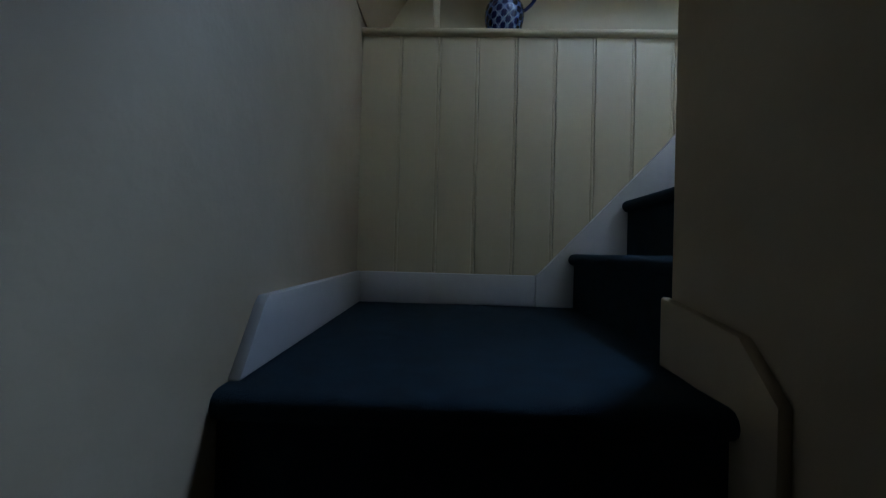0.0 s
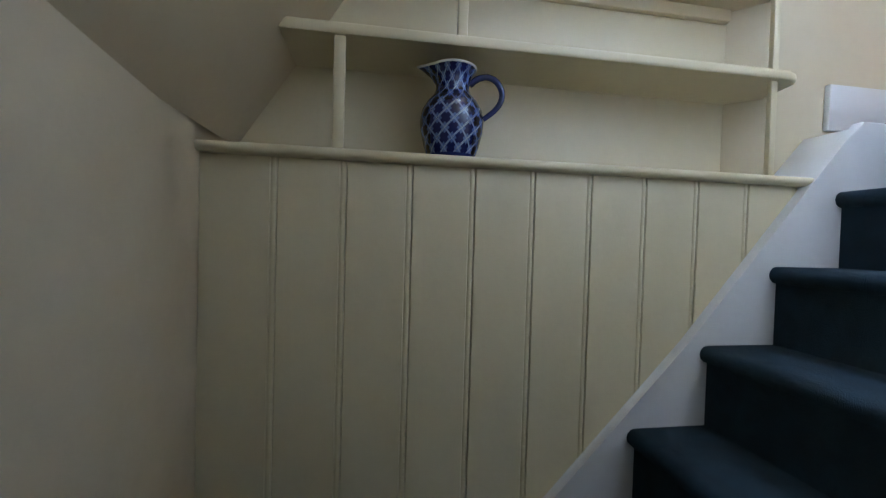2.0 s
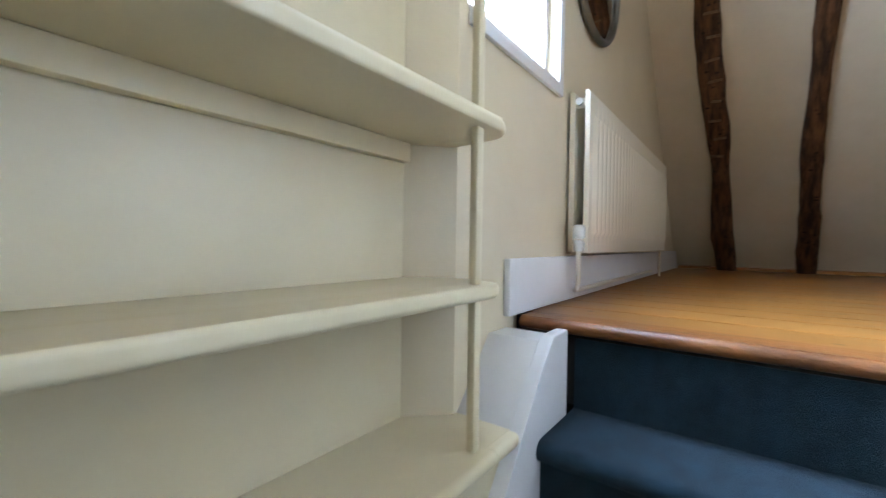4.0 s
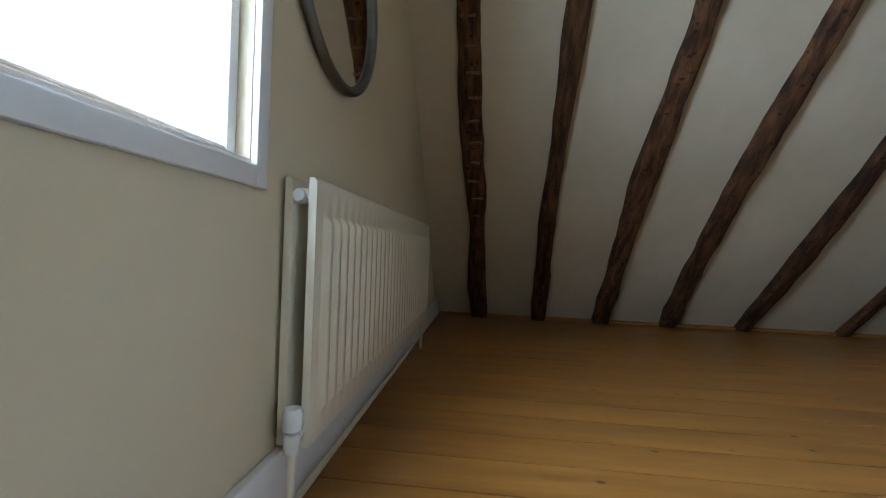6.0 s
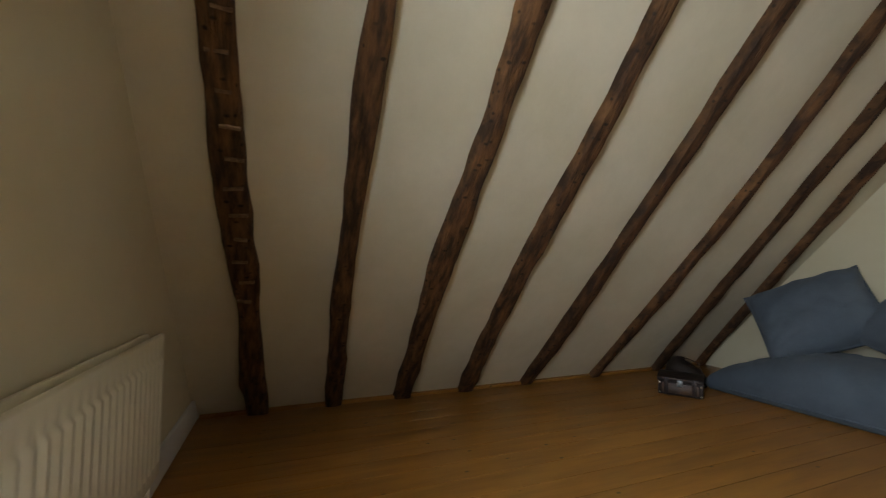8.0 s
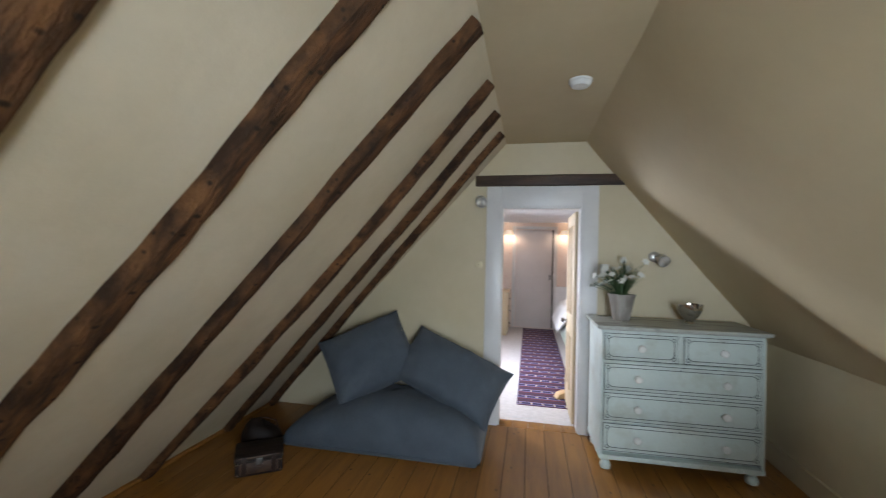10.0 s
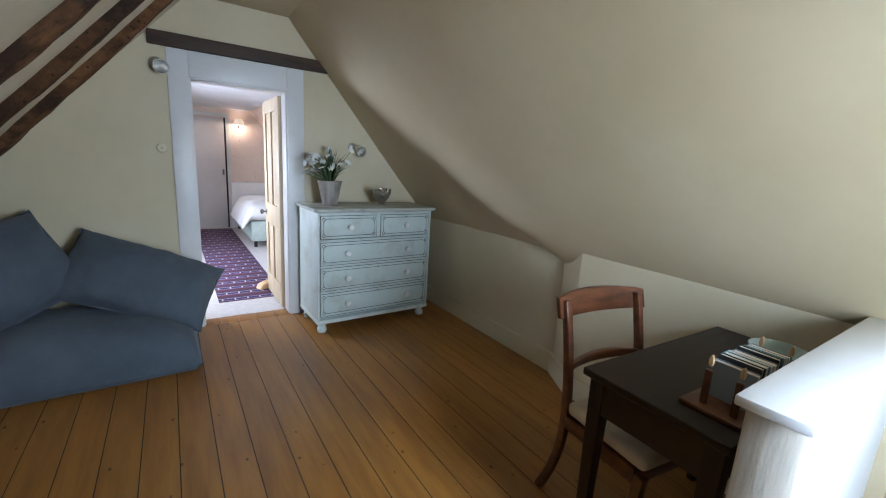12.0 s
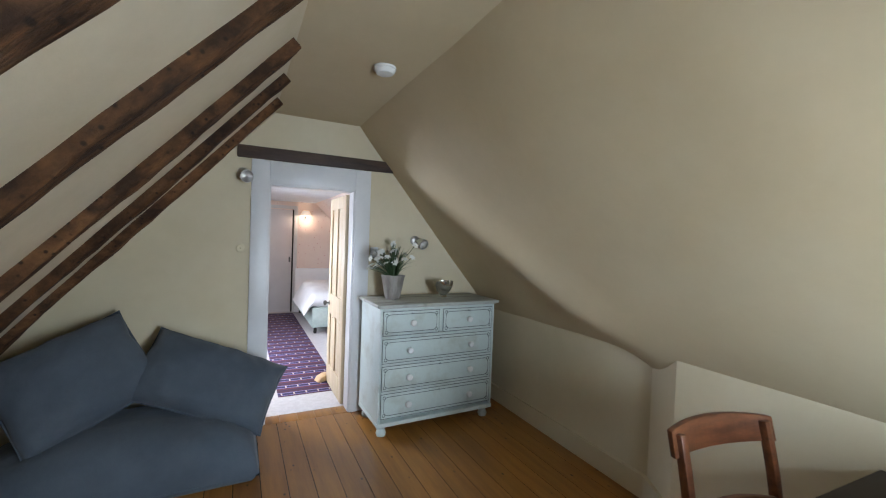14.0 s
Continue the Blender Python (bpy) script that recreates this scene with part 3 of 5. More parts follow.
# wall string, with the pitch of the stair
part("string", prism([(0.028, Z_L + 0.002), (0.028, Z_L + 0.120), (0.050, Z_L + 0.130), (0.503, -0.615), (0.955, -0.070), (1.012, -0.012), (1.10, -0.012), (1.10, -0.30), (0.20, Z_L + 0.002)], "y", -0.030, -0.001, 0.004), M_WHITE, staircase, "white gloss string board", 10)
part("string_capping", prism([(0.86, -0.19), (1.005, -0.025), (1.09, -0.025), (1.09, -0.30), (0.90, -0.30)], "y", 0.0, Y_N - 0.001, 0.003), M_WHITE, staircase, "off-white sloping fillet board", 10)

# skirting on the landing
structure("baseboard_landing", box(X_L + 0.02, 0.027, -0.022, -0.001, Z_L + 0.002, Z_L + 0.120, 0.005), M_WHITE, "white gloss baseboard on the landing", "baseboard")
structure("baseboard_stair", turned(prism([(-0.985, Z_L + 0.002), (-0.90, Z_L + 0.108), (-0.885, Z_L + 0.120), (-0.012, Z_L + 0.120), (-0.012, Z_L + 0.002)], "x", 0.0, 0.02, 0.003),
          Matrix.Translation((X_L, 0, 0)) @ pose(0, 0, 0, 0, 0, 3.12)), M_WHITE, "white gloss baseboard at the outer wall of the stair", "baseboard")
structure("baseboard_inner", prism([(HW0 + 0.004, Z_L + 0.002), (HW0 + 0.004, Z_L + 0.13), (-1.02, Z_L + 0.10), (-1.09, Z_L + 0.03), (-1.09, Z_L - 0.4), (-1.0, Z_L - 0.4), (-0.99, Z_L + 0.002)], "x", X_I - 0.020, X_I - 0.0002, 0.005), M_STAIRWALL,
          "cream painted baseboard stub at the inner wall", "baseboard")

# ---- panelling, rail, shelves ----
panelling = thing("wall_panelling", "cream painted tongue and groove panelling below a rail", "panelling", kind="structure")
part("backing", box(X_L, 0.788, 0.016, 0.198, -1.4, -0.195), M_PANEL, panelling)
BW = 0.1497
edges = [X_L + 0.001] + [-0.504 + BW * i for i in range(10)]


def board(w):
    """One bead-edged board: rounded arrises and a bead along one edge."""
    z0, z1 = Z_L - 0.1, -0.194
    c = 0.002
    prof = [(c, 0.0), (w - 0.016, 0.0), (w - 0.0145, 0.0028), (w - 0.013, 0.0028)]
    prof += [(w - 0.008 - 0.005 * math.cos(math.pi * i / 6), 0.0028 - 0.0030 * math.sin(math.pi * i / 6)) for i in range(7)]
    prof += [(w - 0.0015, 0.0035), (w - 0.0005, 0.015), (0.0, 0.015), (0.0, 0.002)]
    return prism(prof, "z", z0, z1)


board_mesh = mesh_of("board", board(BW), M_PANEL, 30)
for a, b in zip(edges, edges[1:]):
    if b > 0.9:
        break
    if abs((b - a) - BW) < 0.001:
        o = new("board", board_mesh)
        o.parent, o.location = panelling, (a, 0, 0)
    else:
        o = part("board", board(b - a), M_PANEL, panelling, smooth=30)
        o.location = (a, 0, 0)

rail_prof = [(0.198, -0.194), (-0.012, -0.194)] + [(-0.013 - 0.013 * math.sin(math.pi * i / 8), -0.182 - 0.012 * math.cos(math.pi * i / 8)) for i in range(9)] + [(-0.012, -0.170), (0.198, -0.170)]
shelving = thing("built_in_shelves", "cream painted built-in shelves in a wall niche", "shelves", kind="structure")
part("rail", prism(rail_prof, "x", X_L + 0.001, 0.788), M_PANEL, shelving, "rounded cream dado rail and bottom shelf")
part("rail_end", join(prism([(u if u < 0.1 else 0.0, w) for u, w in rail_prof], "x", 0.7885, 0.895), prism([(0.7885, 0.001), (0.895, 0.001), (0.895, 0.1235), (0.866, 0.1245), (0.7905, 0.198), (0.7885, 0.198)], "z", -0.1935, -0.1705)), M_PANEL, shelving)
part("board_end", box(0.7885, 0.95, 0.0155, 0.124, -1.2, -0.1945), M_PANEL, panelling)


def shelf(x0, x1, ztop):
    """A shelf with a rounded front and a rounded end corner."""
    t = 0.024
    plan = [(x0, 0.199), (x0, -0.008), (x1 - 0.05, -0.008)]
    plan += [(x1 - 0.05 + 0.05 * math.sin(math.pi / 2 * i / 6), 0.042 - 0.05 * math.cos(math.pi / 2 * i / 6)) for i in range(1, 7)]
    plan += [(x1 - 0.005, 0.120), (0.862, 0.124), (0.788, 0.198)]
    bm = prism(plan, "z", ztop - t, ztop)
    bmesh.ops.bevel(bm, geom=[e for e in bm.edges if abs(e.verts[0].co.z - e.verts[1].co.z) < 1e-5 and min(v.co.y for v in e.verts) < 0.06], offset=0.008, segments=3, affect="EDGES", profile=0.5)
    return bm


for sx0, sx1, sz in ((-0.525, 0.848, 0.112), (-0.36, 0.862, 0.400)):
    part("shelf", shelf(sx0, sx1, sz), M_PANEL, shelving)
    if sz > 0.3:
        part("batten", box(sx0 + 0.02, 0.785, 0.178, 0.199, sz - 0.062, sz - 0.0245, 0.003), M_PANEL, shelving)
for ux, uz0, uz1, r in ((-0.377, -0.170, 0.088, 0.013), (-0.096, 0.112, 0.376, 0.012), (0.764, -0.170, 0.088, 0.010), (0.764, 0.112, 0.376, 0.010), (0.764, 0.400, 1.78, 0.010)):
    part("upright", box(ux - r, ux + r, 0.004, 0.020, uz0, uz1, 0.004), M_PANEL, shelving)


# jug on the rail shelf
def jug():
    e = thing("jug", "blue and white patterned ceramic jug with a looped handle", "jug", (-0.106, 0.066, -0.170), 0)
    prof = [(0.0, 0.004), (0.047, 0.003), (0.052, 0.0), (0.056, 0.006), (0.066, 0.035), (0.074, 0.07), (0.076, 0.095), (0.072, 0.12), (0.060, 0.142), (0.046, 0.157), (0.040, 0.170),
            (0.0395, 0.185), (0.043, 0.20), (0.050, 0.214), (0.056, 0.222), (0.052, 0.222), (0.046, 0.213), (0.039, 0.198), (0.036, 0.185), (0.037, 0.168), (0.05, 0.14), (0.06, 0.1), (0.04, 0.02), (0.0, 0.018)]
    bm = lathe([(max(r, 0.0006), z) for r, z in prof], 48)
    for v in bm.verts:                       # the pouring lip
        if v.co.z > 0.19:
            k = (v.co.z - 0.19) / 0.032
            a = math.atan2(v.co.y, -v.co.x)
            s = max(0, 1 - abs(a) / 0.8) ** 1.4
            v.co.x -= 0.030 * k * s
            v.co.z += 0.006 * k * s
    part("body", bm, M_JUG, e, "blue lattice and flower pattern", 60)
    way = [(0.030, 0.186), (0.040, 0.186), (0.058, 0.200), (0.082, 0.205), (0.104, 0.194), (0.117, 0.170), (0.115, 0.146), (0.102, 0.126), (0.086, 0.112), (0.070, 0.100), (0.060, 0.092)]
    pts = []
    for i in range(1, len(way) - 2):
        p0, p1, p2, p3 = [Vector((p[0], 0, p[1])) for p in way[i - 1:i + 3]]
        for q in range(3):
            t = q / 3
            pts.append(tuple(0.5 * (2 * p1 + (p2 - p0) * t + (2 * p0 - 5 * p1 + 4 * p2 - p3) * t * t + (3 * p1 - p0 - 3 * p2 + p3) * t ** 3)))
    part("handle", turned(tube([(x, z, 0.0) for x, _, z in pts], lambda t: 0.0085 - 0.002 * t, 12, flat=0.9), pose(0, 0, 0, 90)), M_BLUE, e, "dark blue glazed handle", 80)
    part("rim", tube([((0.0545 + (0.030 * max(0, 1 - abs(math.atan2(math.sin(a), -math.cos(a))) / 0.8) ** 1.4)) * math.cos(a) if math.cos(a) < 0 else 0.0545 * math.cos(a), 0.0545 * math.sin(a),
                             0.2225 + 0.006 * max(0, 1 - abs(math.atan2(math.sin(a), -math.cos(a))) / 0.8) ** 1.4) for a in [2 * math.pi * i / 40 for i in range(40)]], 0.0028, 8, True), M_KNOB, e, "white glazed rim", 80)
    e.rotation_euler[2] = radians(-12)
    e.scale = (1.05, 1.05, 1.03)
    return e


jug()

# ---- attic: window, radiator, mirror ----
win = thing("window_1", "white painted window with a blown-out bright view", "window", kind="structure")
for a in ((WX0, WX0 + 0.024, WZ0, WZ1), (WX1 - 0.024, WX1, WZ0, WZ1), (WX0 + 0.024, WX1 - 0.024, WZ0, WZ0 + 0.026), (WX0 + 0.024, WX1 - 0.024, WZ1 - 0.03, WZ1)):
    part("window_frame", box(a[0], a[1], 0.150, 0.190, a[2], a[3], 0.004), M_WHITE, win)
part("architrave", join(box(WX1, WX1 + 0.035, Y_N - 0.014, Y_N - 0.001, WZ0 - 0.035, WZ1 + 0.03, 0.003), box(WX0, WX1, Y_N - 0.014, Y_N - 0.001, WZ0 - 0.035, WZ0, 0.003)), M_WHITE, win, "chipped blue-white painted architrave")
part("window_sill", box(WX0, WX1, Y_N - 0.004, 0.149, WZ0, WZ0 + 0.010, 0.003), M_WORNWHITE, win, "worn white sill with bare wood")
part("glazing_strip", join(box(WX0 + 0.03, WX0 + 0.30, 0.142, 0.1495, WZ0 + 0.0105, WZ0 + 0.020, 0.002), box(WX0 + 0.305, WX1 - 0.03, 0.143, 0.1495, WZ0 + 0.0105, WZ0 + 0.018, 0.002)), M_DOORPINE, win, "bare brown wooden strip")
pane = part("pane", box(WX0 + 0.024, WX1 - 0.024, 0.168, 0.172, WZ0 + 0.026, WZ1 - 0.03), M_GLASS, win)
pane.visible_shadow = False
backdrop = structure("backdrop", box(-40, 40, 9.0, 9.1, -8, 40), M_DAY, "white overcast sky seen through the window", "sky")

structure("baseboard_window_wall", prism([(1.072, 0.004), (1.072, 0.145), (4.0, 0.145), (4.09, 0.004)], "y", Y_N - 0.02, Y_N - 0.001, 0.004), M_WHITE, "white baseboard behind the radiator", "baseboard")

radiator = thing("radiator", "cream enamelled double panel radiator below the mirror", "radiator")
RX0, RX1, RZ0, RZ1 = 1.487, 3.00, 0.157, 0.674


def rad_panel(y_front, ribs):
    """A pressed panel: flat borders and upright flutes."""
    n = 30
    xs, depth = [RX0, RX0 + 0.03], [0, 0]
    p = (RX1 - RX0 - 0.06) / n
    if ribs:
        for i in range(n):
            x = RX0 + 0.03 + p * i
            xs += [x + p * 0.14, x + p * 0.30, x + p * 0.70, x + p * 0.86]
            depth += [0.0, 0.011, 0.011, 0.0]
    xs += [RX1 - 0.03, RX1]
    depth += [0, 0]
    bm = bmesh.new()
    zs = [(RZ0, 0), (RZ0 + 0.05, 0), (RZ0 + 0.065, 1), (RZ1 - 0.085, 1), (RZ1 - 0.07, 0), (RZ1 - 0.008, 0), (RZ1, -0.6)]
    rows = [[bm.verts.new((x, y_front - (d * k if k > 0 else -0.01 * -k), z)) for x, d in zip(xs, depth)] for z, k in zs]
    for a, b in zip(rows, rows[1:]):
        for i in range(len(xs) - 1):
            bm.faces.new((a[i], a[i + 1], b[i + 1], b[i]))
    bk = [[bm.verts.new((x, y_front + 0.016, z)) for x in (RX0, RX1)] for z in (RZ0, RZ1)]
    bm.faces.new((bk[0][0], bk[0][1], bk[1][1], bk[1][0]))
    bm.faces.new([r[0] for r in rows] + [bk[1][0], bk[0][0]])
    bm.faces.new([r[-1] for r in rows] + [bk[1][1], bk[0][1]])
    bm.faces.new(rows[0] + [bk[0][1], bk[0][0]])
    bm.faces.new(rows[-1] + [bk[1][1], bk[1][0]])
    return bm


part("front_panel", rad_panel(0.050, True), M_RAD, radiator, "fluted cream front panel", 65)
part("back_panel", rad_panel(0.098, False), M_RAD, radiator)
part("end_tapping", tube([(RX0 + 0.018, 0.068, RZ1 - 0.035), (RX0 + 0.018, 0.10, RZ1 - 0.035)], 0.016, 12), M_RAD, radiator)
part("bleed_plug", tube([(RX0 - 0.008, 0.083, RZ1 - 0.035), (RX0 + 0.02, 0.083, RZ1 - 0.035)], 0.012, 8), M_KNOB, radiator, "white plastic bleed plug")
part("bottom_tapping", tube([(RX0 + 0.018, 0.068, RZ0 + 0.03), (RX0 + 0.018, 0.10, RZ0 + 0.03)], 0.016, 12), M_RAD, radiator)
part("valve", join(lathe([(0.013, 0), (0.015, 0.004), (0.015, 0.03), (0.012, 0.034)], 14, (RX0 - 0.03, 0.068, RZ0 + 0.005)), lathe([(0.012, 0), (0.018, 0.006), (0.019, 0.035), (0.014, 0.045)], 14, (RX0 - 0.03, 0.068, RZ0 + 0.042)),
                   tube([(RX0 - 0.03, 0.068, RZ0 + 0.022), (RX0 + 0.005, 0.068, RZ0 + 0.03)], 0.010, 10)), M_KNOB, radiator, "white plastic valve cap")
part("pipe", tube([(RX0 - 0.03, 0.068, RZ0 + 0.01), (RX0 - 0.03, 0.068, 0.065), (RX0 - 0.026, 0.072, 0.045), (RX0 - 0.005, 0.085, 0.036), (RX1 - 0.2, 0.090, 0.036)], 0.0075, 10), M_RAD, radiator, "painted pipe along the skirting")
part("pipe", tube([(2.93, 0.066, RZ0 + 0.03), (2.93, 0.066, 0.0)], 0.0075, 10), M_RAD, radiator, "painted pipe into the floor")

mirror = thing("round_mirror", "round wall mirror with a dark grey metal frame", "mirror")
MC, MR = (1.735, 1.215), 0.265
ring = [(MR * math.cos(2 * math.pi * i / 72), MR * math.sin(2 * math.pi * i / 72), 0.0) for i in range(72)]
part("frame", turned(tube(ring, 0.013, 12, True), Matrix.Translation((MC[0], Y_N - 0.018, MC[1])) @ pose(0, 0, 0, 90)), M_METAL, mirror, "dark grey tubular frame", 80)
part("mirror_glass", turned(lathe([(MR - 0.003, 0.0), (MR - 0.003, 0.008)], 64), Matrix.Translation((MC[0], Y_N - 0.006, MC[1])) @ pose(0, 0, 0, 90)), M_MIRROR, mirror, "silvered glass")


# ---- rafters ----
def rafter(line, width, seed, z0=0.0, z1=2.43):
    """An old hewn rafter, wavering in line and width, proud of the plaster."""
    rnd = random.Random(seed)
    bm = bmesh.new()
    n = 44
    slope = Vector((-0.9, 0, 1)).normalized()
    out = Vector((-1, 0, -0.9)).normalized()
    rings = []
    ph = rnd.random() * 40
    for i in range(n + 1):
        t = i / n
        z = z0 + (z1 - z0) * t
        u = t * 3
        k = min(int(u), 2)
        c = Vector((X_E - 0.9 * z, line[k] + (line[k + 1] - line[k]) * (u - k), z))
        c.y += 0.020 * noise.noise(Vector((t * 4.6, ph, 0)))
        w = width * (1.0 + 0.26 * noise.noise(Vector((t * 5.5, ph + 9, 1))) + 0.16 * noise.noise(Vector((t * 15, ph + 3, 2)))) * (1.0 - 0.12 * t)
        if t > 0.96:
            w *= 0.85
        d = 0.052 * (1 + 0.25 * noise.noise(Vector((t * 5, ph + 20, 3))))
        prof = [(-0.5, -0.02), (-0.5, 0.35), (-0.46, 0.72), (-0.36, 0.93), (-0.12, 1.0), (0.14, 1.0), (0.36, 0.92), (0.46, 0.7), (0.5, 0.35), (0.5, -0.02)]
        ring = []
        for k, (u, v) in enumerate(prof):
            jit = 0.17 * noise.noise(Vector((t * 22, k * 3.1, ph)))
            ring.append(bm.verts.new(c + Vector((0, 1, 0)) * (w * u * (1 + jit)) + out * (d * v * (1 + jit))))
        rings.append(ring)
    for a, b in zip(rings, rings[1:]):
        for k in range(len(a) - 1):
            bm.faces.new((a[k], a[k + 1], b[k + 1], b[k]))
        bm.faces.new((a[-1], a[0], b[0], b[-1]))
    bm.faces.new(rings[0])
    bm.faces.new(rings[-1])
    return bm


# where each crooked rafter stands at its foot, at one and two thirds of its height and at its head, and its width
RAFTERS = [((-0.235, -0.190, -0.150, -0.130), 0.125), ((-0.700, -0.650, -0.640, -0.660), 0.105), ((-1.180, -1.155, -1.175, -1.195), 0.130), ((-1.670, -1.665, -1.715, -1.765), 0.125),
           ((-2.225, -2.265, -2.325, -2.330), 0.110), ((-2.900, -2.985, -3.000, -2.920), 0.085), ((-3.640, -3.560, -3.490, -3.390), 0.090), ((-4.220, -4.070, -3.950, -3.865), 0.085)]
for i, (line, w) in enumerate(RAFTERS):
    tagged(part("rafter", rafter(line, w, 11 + i), M_RAFTER, None, "", 50), "dark worm-eaten oak rafter, proud of the plastered slope", "rafter", "rafters of the slope", "structure")
# pale scars left by laths across the first rafter
scars = bmesh.new()
rnd = random.Random(8)
for i in range(15):
    z = 0.80 + 0.093 * i
    n = Vector((-1, 0, -0.9)).normalized()
    m = Matrix.Translation(Vector((X_E - 0.9 * z, -0.190 + 0.026 * (z - 0.8) + rnd.uniform(-0.012, 0.012), z)) + n * 0.052) @ pose(0, 0, 0, 0, 48, 0) @ pose(0, 0, 0, 0, 0, rnd.uniform(-9, 9))
    nick = box(-0.006, 0.006, -rnd.uniform(0.025, 0.042), rnd.uniform(0.020, 0.042), -0.010, 0.004, 0.002)
    scars = join(scars, turned(nick, m))
part("lath_scars", scars, M_SCAR, bpy.data.objects["rafter"], "pale scars of old laths")
structure("trim_wall_plate", prism([(X_E - 0.045, 0.004), (X_E - 0.045, 0.022), (X_E - 0.02, 0.03), (X_E + 0.02, 0.004)], "y", Y_G + 0.01, Y_N - 0.03), M_PINE, "thin pine strip along the foot of the slope", "trim")
structure("beam_lintel", box(0.90, 2.138, Y_G - 0.001, Y_G + 0.032, 2.085, 2.178, 0.008), M_BEAM, "dark oak lintel beam over the doorway", "beam")

# ---- doorway ----
case = thing("door_frame", "white painted door casing around the bedroom doorway", "door frame", kind="structure")
part("casing", box(DX1 - 0.008, 2.037, Y_G, Y_G + 0.018, 0.003, 2.082, 0.004), M_WHITE, case)
part("casing", box(1.105, DX0 + 0.008, Y_G, Y_G + 0.018, 0.003, 2.082, 0.004), M_WHITE, case)
part("casing_head", box(DX0 + 0.0085, DX1 - 0.0085, Y_G, Y_G + 0.018, DZ - 0.008, 2.082, 0.004), M_WHITE, case)
part("jamb", box(DX1 - 0.020, DX1 - 0.001, -4.452, Y_G - 0.001, 0.004, DZ - 0.001, 0.003), M_WHITE, case)
part("jamb", box(DX0 + 0.001, DX0 + 0.020, -4.452, Y_G - 0.001, 0.004, DZ - 0.001, 0.003), M_WHITE, case)
part("jamb_head", box(DX0 + 0.021, DX1 - 0.021, -4.452, Y_G - 0.001, DZ - 0.020, DZ - 0.001, 0.003), M_WHITE, case)

leaf = thing("door_1", "stripped pine panelled door standing open into the bedroom", "door", (1.255, -4.47, 0.012), -90, kind="structure")
LW, LH, LT = 0.66, 1.87, 0.036


def rail_box(x0, x1, z0, z1, t=LT):
    return box(x0, x1, -t / 2, t / 2, z0, z1, 0.002)


for nm, bx in (("stile", (0, 0.10, 0, LH)), ("stile", (LW - 0.10, LW, 0, LH)), ("top_rail", (0.1005, LW - 0.1005, LH - 0.11, LH)), ("lock_rail", (0.1005, LW - 0.1005, 0.72, 0.92)), ("bottom_rail", (0.1005, LW - 0.1005, 0, 0.2)),
               ("muntin", (0.31, 0.39, 0.9205, LH - 0.1105)), ("muntin", (0.31, 0.39, 0.2005, 0.7195))):
    part(nm, rail_box(*bx), M_DOORPINE, leaf)
for x0, x1 in ((0.1005, 0.3095), (0.3905, LW - 0.1005)):
    for z0, z1 in ((0.2005, 0.7195), (0.9205, LH - 0.1105)):
        part("door_panel", join(box(x0, x1, -0.006, 0.006, z0, z1), box(x0 + 0.03, x1 - 0.03, -0.011, 0.011, z0 + 0.03, z1 - 0.03, 0.006)), M_DOORPINE, leaf)
knob = part("door_knob", join(turned(lathe([(0.024, 0), (0.024, 0.004), (0.009, 0.007), (0.009, 0.026), (0.022, 0.034), (0.026, 0.046), (0.018, 0.058), (0.002, 0.06)], 18), Matrix.Translation((LW - 0.06, LT / 2, 0.82)) @ pose(0, 0, 0, -90))), M_METAL, leaf, "dark metal knob")


# ---- wall lights, switch, smoke alarm ----
def spot(x, z, aim):
    e = thing("spotlight", "small silver wall spotlight on a round base", "wall light", (x, Y_G + 0.002, z), 0)
    part("base", turned(lathe([(0.040, 0), (0.040, 0.012), (0.030, 0.020), (0.010, 0.022)], 24), pose(0, 0, 0, -90)), M_SPOT, e)
    part("arm", tube([(0, 0.018, 0), (0, 0.05, -0.004), (aim * 0.5, 0.07, -0.012)], 0.007, 8), M_SPOT, e)
    head = Matrix.Translation((aim, 0.085, -0.02)) @ pose(0, 0, 0, -112, 0, -aim * 400)
    part("head", turned(lathe([(0.014, -0.045), (0.026, -0.040), (0.040, -0.01), (0.044, 0.03), (0.046, 0.038), (0.041, 0.038), (0.034, 0.02), (0.012, 0.0), (0.001, -0.004)], 24), head), M_SPOT, e, "silver lamp head")
    return e


spot(0.675, 1.50, -0.03).scale = (1.05, 1.05, 1.05)
spot(2.095, 1.965, -0.02).scale = (1.05, 1.05, 1.05)
sw = thing("light_switch", "small round cream light switch on the gable", "switch", (2.10, Y_G, 1.397))
part("plate", turned(lathe([(0.034, 0), (0.034, 0.006), (0.026, 0.014), (0.008, 0.015)], 24), pose(0, 0, 0, -90)), M_PANEL, sw)
part("dolly", turned(lathe([(0.007, 0.012), (0.006, 0.026), (0.003, 0.03)], 10), pose(0, 0, 0, -90)), M_CHROME, sw)
sw2 = thing("wall_socket", "small white switch box beside the door casing", "switch", (1.055, Y_G, 1.385))
part("box_plate", box(-0.034, 0.034, 0, 0.022, -0.045, 0.045, 0.005), M_WHITE, sw2)
part("rocker", box(-0.012, 0.012, 0.022, 0.027, -0.02, 0.02, 0.002), M_WHITE, sw2)
alarm = thing("smoke_alarm", "round white smoke alarm on the ceiling", "smoke alarm", (1.41, -3.04, Z_C))
part("base", lathe([(0.062, -0.012), (0.062, 0)], 32), M_KNOB, alarm)
part("cover", lathe([(0.02, -0.038), (0.045, -0.036), (0.056, -0.024), (0.058, -0.0125)], 32), M_KNOB, alarm)


